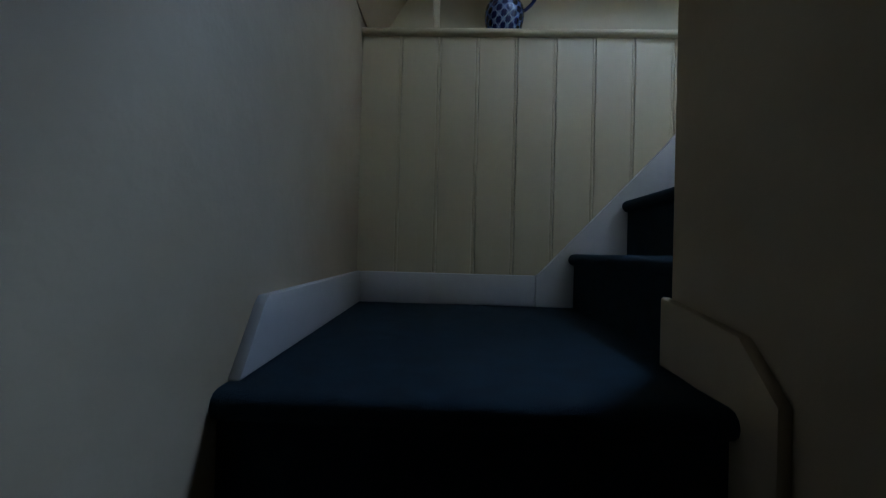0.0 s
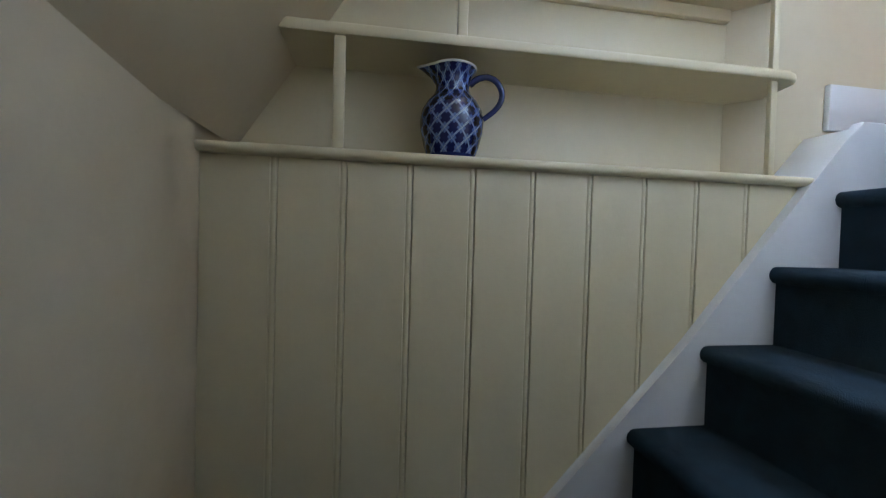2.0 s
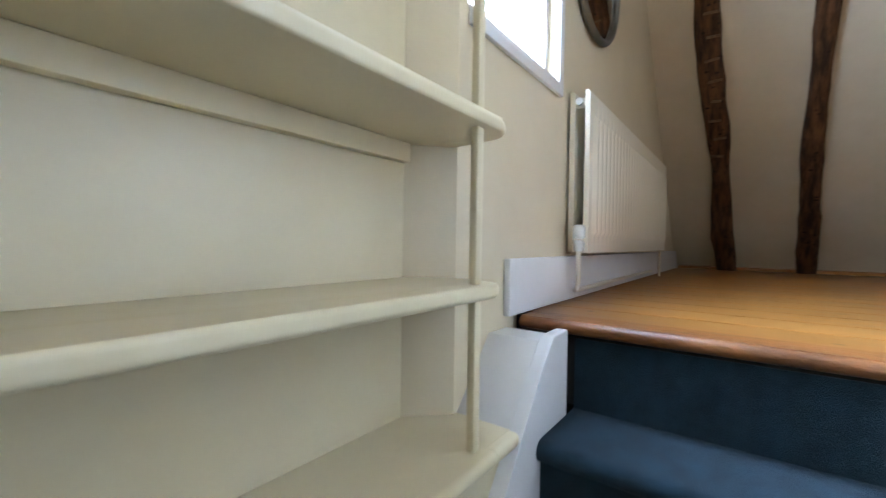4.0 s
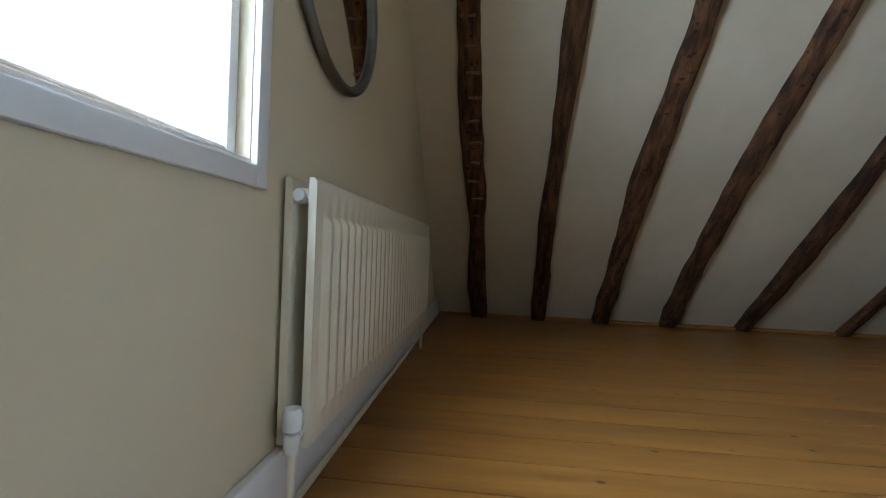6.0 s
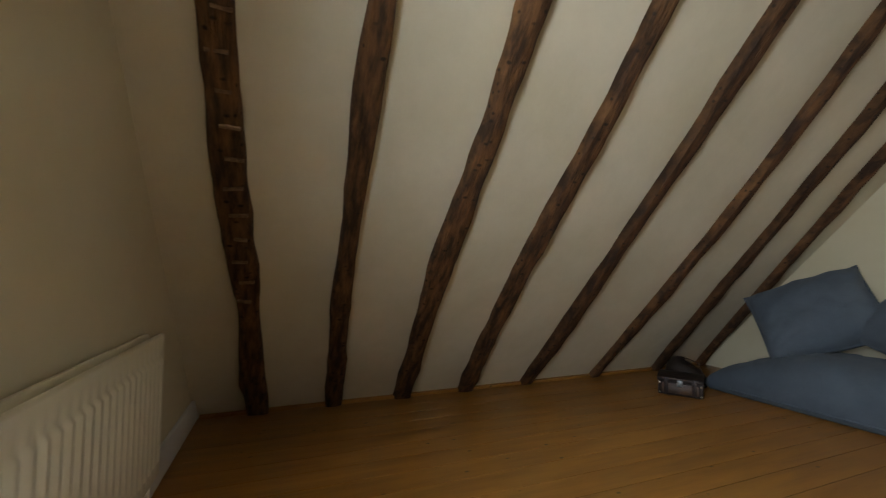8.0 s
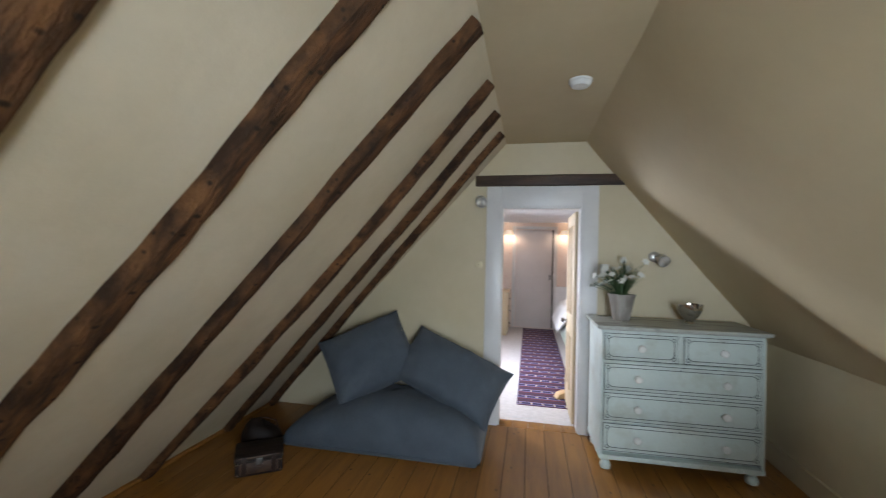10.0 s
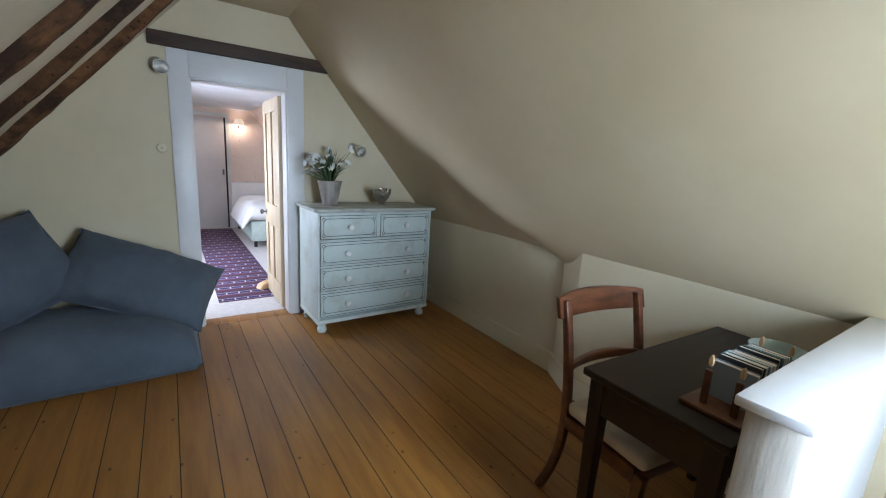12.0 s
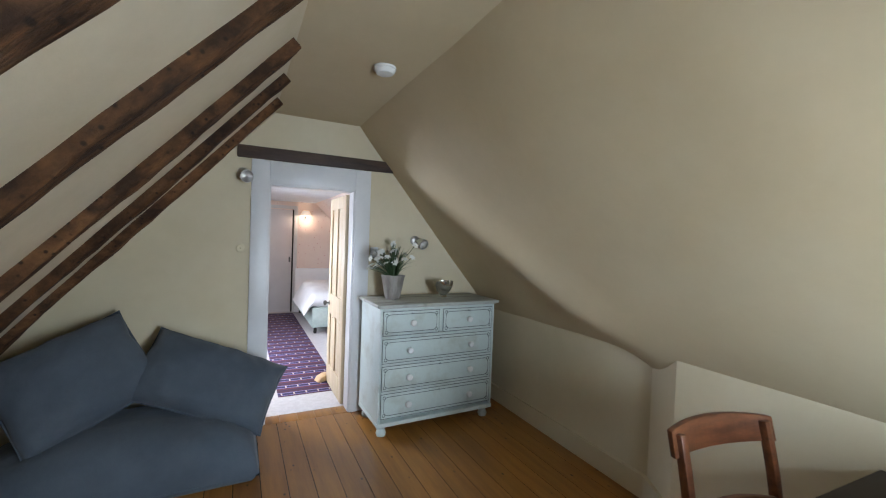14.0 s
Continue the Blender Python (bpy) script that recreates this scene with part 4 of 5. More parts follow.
# ---- chest of drawers ----
def chest():
    e = thing("chest_of_drawers", "pale grey-green painted chest with dark lined drawers and white knobs", "chest of drawers", (0.645, -3.758, 0), 1.5)
    W, D, Hh = 1.025, 0.47, 0.985
    part("body", join(box(-W / 2, -W / 2 + 0.02, -D, 0, 0.09, Hh, 0.003), box(W / 2 - 0.02, W / 2, -D, 0, 0.09, Hh, 0.003), box(-W / 2 + 0.02, W / 2 - 0.02, -D, -0.012, 0.09, 0.115), box(-W / 2 + 0.02, W / 2 - 0.02, -D, -D + 0.02, 0.09, Hh),
                      box(-W / 2 + 0.02, W / 2 - 0.02, -D + 0.02, -0.05, 0.12, Hh)), M_CHEST, e)
    part("top", join(box(-W / 2 - 0.03, W / 2 + 0.03, -D, 0.03, Hh + 0.008, Hh + 0.032, 0.007, 3), box(-W / 2 - 0.012, W / 2 + 0.012, -D, 0.012, Hh, Hh + 0.0085, 0.003)), M_CHESTTOP, e, "worn grey top with a moulded edge")
    part("plinth", box(-W / 2 - 0.004, W / 2 + 0.004, -D, 0.006, 0.085, 0.118, 0.005), M_CHEST, e)
    rows = [(0.150, 0.335), (0.360, 0.545), (0.570, 0.750), (0.780, 0.960)]
    for z0, z1 in rows:
        part("drawer_rail", box(-W / 2 + 0.02, W / 2 - 0.02, -0.05, -0.004, z1 + 0.002, z1 + 0.022, 0.002), M_CHEST, e)
    part("muntin", box(-0.017, 0.017, -0.05, -0.004, 0.780, 0.960, 0.002), M_CHEST, e)
    fronts = [(-W / 2 + 0.025, W / 2 - 0.025, a, b) for a, b in rows[:3]] + [(-W / 2 + 0.025, -0.02, *rows[3]), (0.02, W / 2 - 0.025, *rows[3])]
    for x0, x1, z0, z1 in fronts:
        d = part("drawer", box(x0, x1, -0.05, 0.003, z0, z1, 0.004), M_CHEST, e, "drawer front outlined in dark grey")
        i = 0.022
        notch = 0.03
        loop = [(x0 + i + notch, z0 + i), (x1 - i - notch, z0 + i), (x1 - i - notch * 0.3, z0 + i + notch * 0.3), (x1 - i, z0 + i + notch), (x1 - i, z1 - i - notch), (x1 - i - notch * 0.3, z1 - i - notch * 0.3), (x1 - i - notch, z1 - i), (x0 + i + notch, z1 - i),
                (x0 + i + notch * 0.3, z1 - i - notch * 0.3), (x0 + i, z1 - i - notch), (x0 + i, z0 + i + notch), (x0 + i + notch * 0.3, z0 + i + notch * 0.3)]
        part("painted_line", tube([(x, 0.0032, z) for x, z in loop], 0.0026, 6, True), M_LINE, d, "thin dark grey line")
        # dark line round the front: worn edge, and shade of the gap drawn in
        part("gap_line", tube([(x0 - 0.001, 0.0005, z0 - 0.001), (x1 + 0.001, 0.0005, z0 - 0.001), (x1 + 0.001, 0.0005, z1 + 0.001), (x0 - 0.001, 0.0005, z1 + 0.001)], 0.0027, 6, True), M_LINE, d, "dark line for the worn edge and the shade in its gap")
        for sx, sz in ((x0, z0), (x1, z0), (x0, z1), (x1, z1)):
            cx, cz = (x0 + x1) / 2, (z0 + z1) / 2
            kx, kz = (1 if cx > sx else -1), (1 if cz > sz else -1)
            scroll = [(sx + kx * (0.014 + 0.024 * (0.5 + 0.5 * math.cos(a * 1.2)) * 0.9), 0.0032, sz + kz * (0.014 + 0.024 * (0.5 + 0.5 * math.sin(a * 1.2)))) for a in [i2 * 0.55 for i2 in range(10)]]
            part("corner_scroll", tube(scroll, 0.0030, 5), M_LINE, d, "dark grey corner scroll")
        ks = [x0 + (x1 - x0) * 0.5] if x1 - x0 < 0.6 else [x0 + 0.25 * (x1 - x0) - 0.03, x0 + 0.75 * (x1 - x0) + 0.03]
        for kx in ks:
            part("knob", turned(lathe([(0.012, 0), (0.011, 0.012), (0.024, 0.022), (0.026, 0.034), (0.018, 0.042), (0.003, 0.043)], 20), Matrix.Translation((kx, 0.003, (z0 + z1) / 2)) @ pose(0, 0, 0, -90)), M_KNOB, d, "white turned knob")
        part("keyhole", turned(lathe([(0.006, 0), (0.006, 0.0015)], 10), Matrix.Translation(((x0 + x1) / 2, 0.0032, z1 - 0.02)) @ pose(0, 0, 0, -90)), M_DARK, d, "dark keyhole")
    for fx in (-W / 2 + 0.05, W / 2 - 0.05):
        for fy in (-0.05, -D + 0.05):
            part("bun_foot", lathe([(0.022, 0), (0.034, 0.006), (0.040, 0.028), (0.032, 0.05), (0.022, 0.062), (0.036, 0.072), (0.036, 0.085)], 20, (fx, fy, 0)), M_CHEST, e, "turned bun foot")
    return e


chest()


# flower pot and bowl on the chest
def flower_pot(x, y, z):
    e = thing("flower_pot", "weathered square tapered pot of white narcissi on the chest", "potted plant", (x, y, z))
    pb = lathe([(0.052, 0), (0.056, 0.004), (0.086, 0.150), (0.091, 0.153), (0.092, 0.165), (0.084, 0.165), (0.078, 0.15), (0.05, 0.03), (0.001, 0.025)], 4)
    turned(pb, pose(0, 0, 0, 0, 0, 45 + 28))
    bmesh.ops.bevel(pb, geom=[d for d in pb.edges if abs(d.verts[0].co.z - d.verts[1].co.z) > 0.002], offset=0.006, segments=2, affect="EDGES", profile=0.5)
    part("pot", pb, M_TERRA, e, "square tapered whitewashed pot")
    part("soil", lathe([(0.054, 0.138), (0.030, 0.146), (0.001, 0.148)], 20), M_TRUNK, e)
    rnd = random.Random(5)
    bm = bmesh.new()
    for i in range(90):
        a, lean, h = rnd.uniform(0, 2 * math.pi), rnd.uniform(0.02, 0.20), rnd.uniform(0.12, 0.27)
        r0 = rnd.uniform(0, 0.045)
        w = rnd.uniform(0.003, 0.006)
        d, s = Vector((math.cos(a), math.sin(a), 0)), Vector((-math.sin(a), math.cos(a), 0))
        prev = None
        for k in range(6):
            t = k / 5
            c = d * (r0 + lean * t ** 1.8) + Vector((0, 0, 0.14 + h * (t - 0.25 * t ** 3 * lean * 6)))
            ww = w * (1 - t ** 3)
            cur = (bm.verts.new(c - s * ww), bm.verts.new(c + s * ww + d * 0.001))
            if prev:
                bm.faces.new((prev[0], prev[1], cur[1], cur[0]))
            prev = cur
    part("leaves", bm, M_LEAF, e, "slender green leaves", 60)["kind"] = "stuff"
    for i in range(38):
        a = rnd.uniform(0, 2 * math.pi)
        rr, h = rnd.uniform(0.03, 0.20), rnd.uniform(0.22, 0.38)
        if i < 16:
            a, rr, h = rnd.uniform(-0.3, 0.9), rnd.uniform(0.11, 0.20), rnd.uniform(0.21, 0.33)
        c = Vector((rr * math.cos(a), rr * math.sin(a), h))
        stem = tube([(c.x * 0.15, c.y * 0.15, 0.14), (c.x * 0.5, c.y * 0.5, 0.14 + (h - 0.14) * 0.6), tuple(c)], 0.0018, 5)
        f = part("flower", stem, M_LEAF, e)
        fb = bmesh.new()
        tilt = Euler((rnd.uniform(0.3, 1.4), 0, a + rnd.uniform(-0.8, 0.8) + math.pi / 2)).to_matrix()
        for k in range(6):
            b = 2 * math.pi * k / 6
            v = [Vector((0, 0, 0)), Vector((0.014, 0.009, 0.003)), Vector((0.029, 0, 0.0)), Vector((0.014, -0.009, 0.003))]
            R = Matrix.Rotation(b, 3, "Z")
            fb.faces.new([fb.verts.new(c + tilt @ (R @ q)) for q in v])
        part("petals", fb, M_PETAL, f, "small white petals")
    return e


flower_pot(0.975, -4.01, 1.017).scale = (1.12, 1.12, 1.2)


def bowl(x, y, z):
    e = thing("bowl", "small silvered heart-shaped bowl on the chest", "bowl", (x, y, z), 20)
    prof = [(0.001, 0.006), (0.028, 0.004), (0.030, 0.0), (0.034, 0.004), (0.028, 0.014), (0.060, 0.040), (0.082, 0.075), (0.084, 0.105), (0.080, 0.106), (0.077, 0.078), (0.055, 0.048), (0.02, 0.025), (0.001, 0.022)]
    bm = lathe(prof, 40)
    for v in bm.verts:
        a = math.atan2(v.co.y, v.co.x)
        if v.co.z > 0.03:
            k = min(1, (v.co.z - 0.03) / 0.06)
            dip = math.exp(-((abs(a) - math.pi / 2) / 0.35) ** 2)
            v.co.z -= 0.022 * k * dip
            v.co.x *= 1 + 0.08 * k
    part("bowl_body", bm, M_CHROME, e, "polished silver metal", 70)
    return e


bowl(0.505, -4.02, 1.017).scale = (0.98, 0.98, 1.35)


# ---- floor cushion and pillows ----
def cushion_mesh(w, d, h, seed, crown=0.55, pinch=0.0, n=36, wr=0.014):
    """A stuffed cloth case: full in the middle, thin at the seam, drawn out to ears at the corners, creased."""
    bm = bmesh.new()
    top, bot = [], []
    for j in range(n + 1):
        rt, rb = [], []
        for i in range(n + 1):
            u, v = 2 * i / n - 1, 2 * j / n - 1
            edge = max(0, (1 - abs(u) ** 2.6)) ** crown * max(0, (1 - abs(v) ** 2.6)) ** crown
            corner = 1 + 0.02 * abs(u * v) ** 9
            px = corner * u * w / 2 * (1 - pinch * (1 - abs(v) ** 2) * (abs(u) ** 4))
            py = corner * v * d / 2 * (1 - pinch * (1 - abs(u) ** 2) * (abs(v) ** 4))
            px += 0.010 * noise.noise(Vector((v * 2.3 + seed, 5.0, u))) * abs(u) ** 3
            py += 0.012 * noise.noise(Vector((u * 2.3 + seed, 9.0, v))) * abs(v) ** 3
            q = Vector((px * 4 + seed, py * 4, seed * 0.7))
            cr = noise.noise(q) * wr + noise.noise(q * 3.1) * wr * 0.35
            fold = abs(noise.noise(Vector((px * 9 + py * 5 + seed, py * 3 - px * 2, seed)))) * wr * 1.1
            cr += fold * (0.25 + max(abs(u), abs(v)) ** 2)
            z = h / 2 * edge
            rt.append(bm.verts.new((px, py, z + cr * min(1, edge * 2) + 0.002)))
            if 0 < i < n and 0 < j < n:
                rb.append(bm.verts.new((px, py, -z * 0.9 - 0.002)))
            else:
                rb.append(rt[-1])
        top.append(rt)
        bot.append(rb)
    for g in (top, bot):
        for a, b in zip(g, g[1:]):
            for i in range(n):
                f = (a[i], a[i + 1], b[i + 1], b[i])
                if len(set(f)) == 4:
                    try:
                        bm.faces.new(f)
                    except ValueError:
                        pass
    return bm


def seat_cushion():
    """A big floor cushion: flat below, domed above, blunt ends."""
    bm = bmesh.new()
    nx, ny = 44, 26
    W, D, Hh = 1.52, 0.78, 0.365
    rows = []
    for j in range(ny + 1):
        row = []
        v = 2 * j / ny - 1
        for i in range(nx + 1):
            u = 2 * i / nx - 1
            dome = (1 - abs(u) ** 5.0) ** 0.33 * (1 - abs(v) ** 4.0) ** 0.36 if abs(u) < 1 and abs(v) < 1 else 0
            x, y = u * W / 2, v * D / 2
            y += 0.03 * math.cos(u * 2.2) * (v < 0) * abs(v)
            q = Vector((x * 2.2, y * 2.6, 3.0))
            z = 0.045 + (Hh - 0.05) * dome * (0.80 + 0.24 * math.cos(u * 1.25)) + noise.noise(q) * 0.02 * dome + noise.noise(q * 4) * 0.012 * dome - 0.016 * dome * max(0, 0.35 - abs(noise.noise(Vector((x * 5.5, y * 1.6, 9.0))))) * 2
            z = 0.045 + (z - 0.045) * (1 - 0.50 * max(0.0, u) ** 1.6)
            row.append(bm.verts.new((x, y, z)))
        rows.append(row)
    low = [[None] * (nx + 1) for _ in range(ny + 1)]
    for j in range(ny + 1):
        for i in range(nx + 1):
            rim = i in (0, nx) or j in (0, ny)
            u, v = 2 * i / nx - 1, 2 * j / ny - 1
            low[j][i] = rows[j][i] if rim else bm.verts.new((u * W / 2 * 0.99, v * D / 2 * 0.99, 0.004))
    for g in (rows, low):
        for a, b in zip(g, g[1:]):
            for i in range(nx):
                bm.faces.new((a[i], a[i + 1], b[i + 1], b[i]))
    return bm


seat = thing("floor_cushion", "large grey-blue cotton floor cushion against the gable", "floor cushion", (2.73, -3.89, 0.0), 1)
part("cover", seat_cushion(), M_SOFA, seat, "creased grey-blue cotton cover", 80)
part("piping", tube([(0.758 * max(-1, min(1, 1.25 * math.cos(a))), 0.388 * max(-1, min(1, 1.25 * math.sin(a))) + (0.03 * math.cos(2.2 * max(-1, min(1, 1.25 * math.cos(a)))) if math.sin(a) < -0.79 else 0), 0.045)
                     for a in [2 * math.pi * i / 72 for i in range(72)]], 0.006, 6, True), M_SOFA, seat, "piped seam")


def pillow(corners, seed, thick, label):
    """A pillow spread between its top, right, bottom and left corner."""
    t, r, b, l = [Vector(c) for c in corners]
    c = (t + r + b + l) / 4
    ex = ((r - t) + (b - l)) / 2
    ey = ((t - l) + (r - b)) / 2
    n = ex.cross(ey).normalized()
    ey2 = n.cross(ex).normalized() * ey.length
    m = Matrix((ex.normalized(), ey2.normalized(), n)).transposed().to_4x4()
    m.translation = c
    e = thing("pillow", label, "pillow", group="pillows on the floor cushion")
    e.matrix_world = m
    part("cover", cushion_mesh(ex.length * 1.03, ey2.length * 1.03, thick, seed, 0.50, 0.035, 44, 0.022), M_SOFA, e, smooth=80)
    edge_w, edge_d = ex.length * 1.03 / 2, ey2.length * 1.03 / 2
    run = [(-1 + 0.1 * k, -1) for k in range(20)] + [(1, -1 + 0.1 * k) for k in range(20)] + [(1 - 0.1 * k, 1) for k in range(20)] + [(-1, 1 - 0.1 * k) for k in range(20)]
    part("seam", tube([(u * edge_w * (1 - 0.035 * (1 - v * v)) * (1 + 0.02 * abs(u * v) ** 9), v * edge_d * (1 - 0.035 * (1 - u * u)) * (1 + 0.02 * abs(u * v) ** 9), 0.002) for u, v in run], 0.0065, 6, True), M_SOFA, e)
    return e


pillow(((2.775, -4.125, 0.955), (2.53, -3.97, 0.50), (3.055, -3.66, 0.30), (3.40, -3.90, 0.70)), 1.3, 0.36, "large grey-blue cotton pillow leaning against the gable")
pillow(((2.55, -4.15, 0.86), (1.80, -4.035, 0.505), (1.965, -3.745, 0.225), (2.74, -3.885, 0.475)), 4.1, 0.36, "grey-blue cotton pillow propped at a slant")

# trunk on the floor
trunk = thing("small_trunk", "small dark leather trunk with brass studs on the floor", "trunk", (3.45, -3.215, 0), 215)
part("body", box(-0.145, 0.145, -0.12, 0.12, 0.0, 0.10, 0.008), M_TRUNK, trunk)
part("lid", prism([(-0.125, 0.102)] + [(-0.125 * math.cos(math.pi * i / 8), 0.118 + 0.03 * math.sin(math.pi * i / 8)) for i in range(9)] + [(0.125, 0.102)], "x", -0.15, 0.15, 0.004), M_TRUNK, trunk, "curved dark lid")
for sx in (-0.09, 0.09):
    part("strap", box(sx - 0.015, sx + 0.015, -0.128, -0.1195, 0.01, 0.13, 0.002), M_DESK, trunk)
for ix in (-0.132, 0.132):
    for iz in (0.016, 0.086):
        part("stud", turned(lathe([(0.008, 0), (0.006, 0.004), (0.001, 0.005)], 10), Matrix.Translation((ix, -0.1205, iz)) @ pose(0, 0, 0, 90)), M_CHROME, trunk, "brass stud")
for z0, z1 in ((0.018, 0.088), (0.106, 0.126)):
    part("front_panel", box(-0.118, 0.118, -0.1235, -0.1195, z0, z1, 0.001), M_HIDE, trunk, "worn brown leather panel")
part("lock", box(-0.02, 0.02, -0.128, -0.1195, 0.07, 0.115, 0.003), M_METAL, trunk, "small metal lock")




def bag():
    """An unclear dark thing, shaped as a slumped bag: a sagging rounded heap, flat below, with an added strap."""
    e = thing("bag", "unclear dark brown soft heap beside the floor cushion, shaped as a slumped bag", "bag", (3.61, -3.46, 0), 25)
    bm = bmesh.new()
    n, rings = 28, []
    for k in range(10):
        a = math.pi / 2 * k / 9
        ring = []
        for i in range(n):
            b = 2 * math.pi * i / n
            r = math.cos(a) ** 0.55 * (1 + 0.14 * noise.noise(Vector((math.cos(b) * 1.7, math.sin(b) * 1.7, k * 0.25))))
            ring.append(bm.verts.new((0.15 * r * math.cos(b), 0.11 * r * math.sin(b), 0.004 + 0.185 * math.sin(a) ** 0.8 * (1 + 0.18 * math.cos(b)))))
        rings.append(ring)
    for p, q in zip(rings, rings[1:]):
        for i in range(n):
            bm.faces.new((p[i], p[(i + 1) % n], q[(i + 1) % n], q[i]))
    bm.faces.new(rings[0])
    bm.faces.new(rings[-1])
    part("body", bm, M_TRUNK, e, "", 70)
    part("strap", tube([(-0.12, 0.0, 0.10), (-0.09, -0.05, 0.175), (0.0, -0.06, 0.20), (0.09, -0.05, 0.195), (0.13, 0.0, 0.12)], 0.008, 8, flat=0.5), M_HIDE, e, "brown strap added to the heap")
    return e


bag()

# ---- desk, chair, books ----
desk = thing("desk", "dark mahogany writing desk against the half wall", "desk", (0.486, -1.222, 0), -2.3)
DW, DD = 0.905, 0.46
part("desktop", box(-DW / 2, DW / 2, -DD / 2, DD / 2, 0.725, 0.752, 0.006, 3), M_DESK, desk)
part("apron", join(box(-DW / 2 + 0.04, DW / 2 - 0.04, -DD / 2 + 0.03, -DD / 2 + 0.048, 0.60, 0.7245), box(-DW / 2 + 0.04, DW / 2 - 0.04, DD / 2 - 0.048, DD / 2 - 0.03, 0.60, 0.7245),
                   box(-DW / 2 + 0.03, -DW / 2 + 0.048, -DD / 2 + 0.05, DD / 2 - 0.05, 0.60, 0.7245), box(DW / 2 - 0.048, DW / 2 - 0.03, -DD / 2 + 0.05, DD / 2 - 0.05, 0.60, 0.7245)), M_DESK, desk)
for sx in (-1, 1):
    for sy in (-1, 1):
        bm = box(-0.027, 0.027, -0.027, 0.027, 0.0, 0.7245, 0.003)
        for v in bm.verts:
            if v.co.z < 0.3:
                v.co.x *= 0.62
                v.co.y *= 0.62
        part("leg", turned(bm, Matrix.Translation((sx * (DW / 2 - 0.05), sy * (DD / 2 - 0.045), 0))), M_DESK, desk)


def bent(pts, w, t, name, parent, material=None, flat_axis="x"):
    """A flat bar with the section w by t along points in the side view (y, z) at x = 0."""
    bm = bmesh.new()
    rings = []
    for i, (y, z) in enumerate(pts):
        a = Vector(pts[max(i - 1, 0)])
        b = Vector(pts[min(i + 1, len(pts) - 1)])
        d = (b - a).normalized()
        nrm = Vector((-d.y, d.x)) * t / 2
        rings.append([bm.verts.new((sx * w / 2, y + s * nrm.x, z + s * nrm.y)) for sx, s in ((-1, -1), (1, -1), (1, 1), (-1, 1))])
    for a, b in zip(rings, rings[1:]):
        for k in range(4):
            bm.faces.new((a[k], a[(k + 1) % 4], b[(k + 1) % 4], b[k]))
    bm.faces.new(rings[0])
    bm.faces.new(rings[-1])
    bmesh.ops.bevel(bm, geom=bm.edges[:], offset=0.004, segments=2, affect="EDGES", profile=0.5)
    return bm


def curve(a, b, c, n=10):
    a, b, c = Vector(a), Vector(b), Vector(c)
    return [tuple(a * (1 - t) ** 2 + b * 2 * t * (1 - t) + c * t * t) for t in [i / n for i in range(n + 1)]]


chair = thing("dining_chair", "mahogany bar-back chair with sabre legs tucked under the desk", "chair", (0.56, -1.625, 0), -7.6)
CWX = 0.21
for sx in (-1, 1):
    back = curve((-0.085, 0.0), (0.03, 0.22), (0.02, 0.44), 10) + curve((0.02, 0.44), (0.01, 0.66), (-0.055, 0.89), 10)[1:]
    part("back_leg", turned(bent(back, 0.028, 0.034, "back_leg", chair), Matrix.Translation((sx * (CWX - 0.004), 0, 0))), M_CHAIR, chair)
    front = curve((0.46, 0.0), (0.35, 0.2), (0.385, 0.42), 10)
    part("front_leg", turned(bent(front, 0.034, 0.036, "front_leg", chair), Matrix.Translation((sx * (CWX - 0.004), 0, 0))), M_CHAIR, chair)
    part("side_rail", box(sx * CWX - 0.014, sx * CWX + 0.012, 0.035, 0.365, 0.375, 0.432, 0.004), M_CHAIR, chair)


def curved_rail(half, y0, sag, z0, z1, t, lean=0.0):
    """A bowed rail across the back, hollow to the sitter."""
    bm = bmesh.new()
    n = 18
    rings = []
    for i in range(n + 1):
        u = 2 * i / n - 1
        y = y0 - sag * (1 - u * u)
        dip = 0.012 * u * u
        rings.append([bm.verts.new((u * half, y + dy + lean * (z - z0), z)) for dy, z in ((-t / 2, z0 + dip * 0.4), (t / 2, z0 + dip * 0.4), (t / 2, z1 - dip), (-t / 2, z1 - dip))])
    for a, b in zip(rings, rings[1:]):
        for k in range(4):
            bm.faces.new((a[k], a[(k + 1) % 4], b[(k + 1) % 4], b[k]))
    bm.faces.new(rings[0])
    bm.faces.new(rings[-1])
    bmesh.ops.bevel(bm, geom=[e for e in bm.edges], offset=0.003, segments=2, affect="EDGES", profile=0.5)
    return bm


part("top_rail", curved_rail(0.245, -0.040, 0.045, 0.815, 0.915, 0.022, -0.25), M_CHAIR, chair, "broad bowed top rail")
part("cross_rail", curved_rail(0.198, 0.012, 0.040, 0.615, 0.655, 0.020), M_CHAIR, chair)
part("seat_rail", box(-CWX + 0.016, CWX - 0.016, 0.030, 0.052, 0.375, 0.432, 0.003), M_CHAIR, chair)
part("seat_rail", box(-CWX + 0.016, CWX - 0.016, 0.350, 0.372, 0.375, 0.432, 0.003), M_CHAIR, chair)
part("seat", box(-CWX - 0.006, CWX + 0.006, 0.03, 0.395, 0.433, 0.49, 0.022, 4), M_SEAT, chair, "cream upholstered drop-in seat")

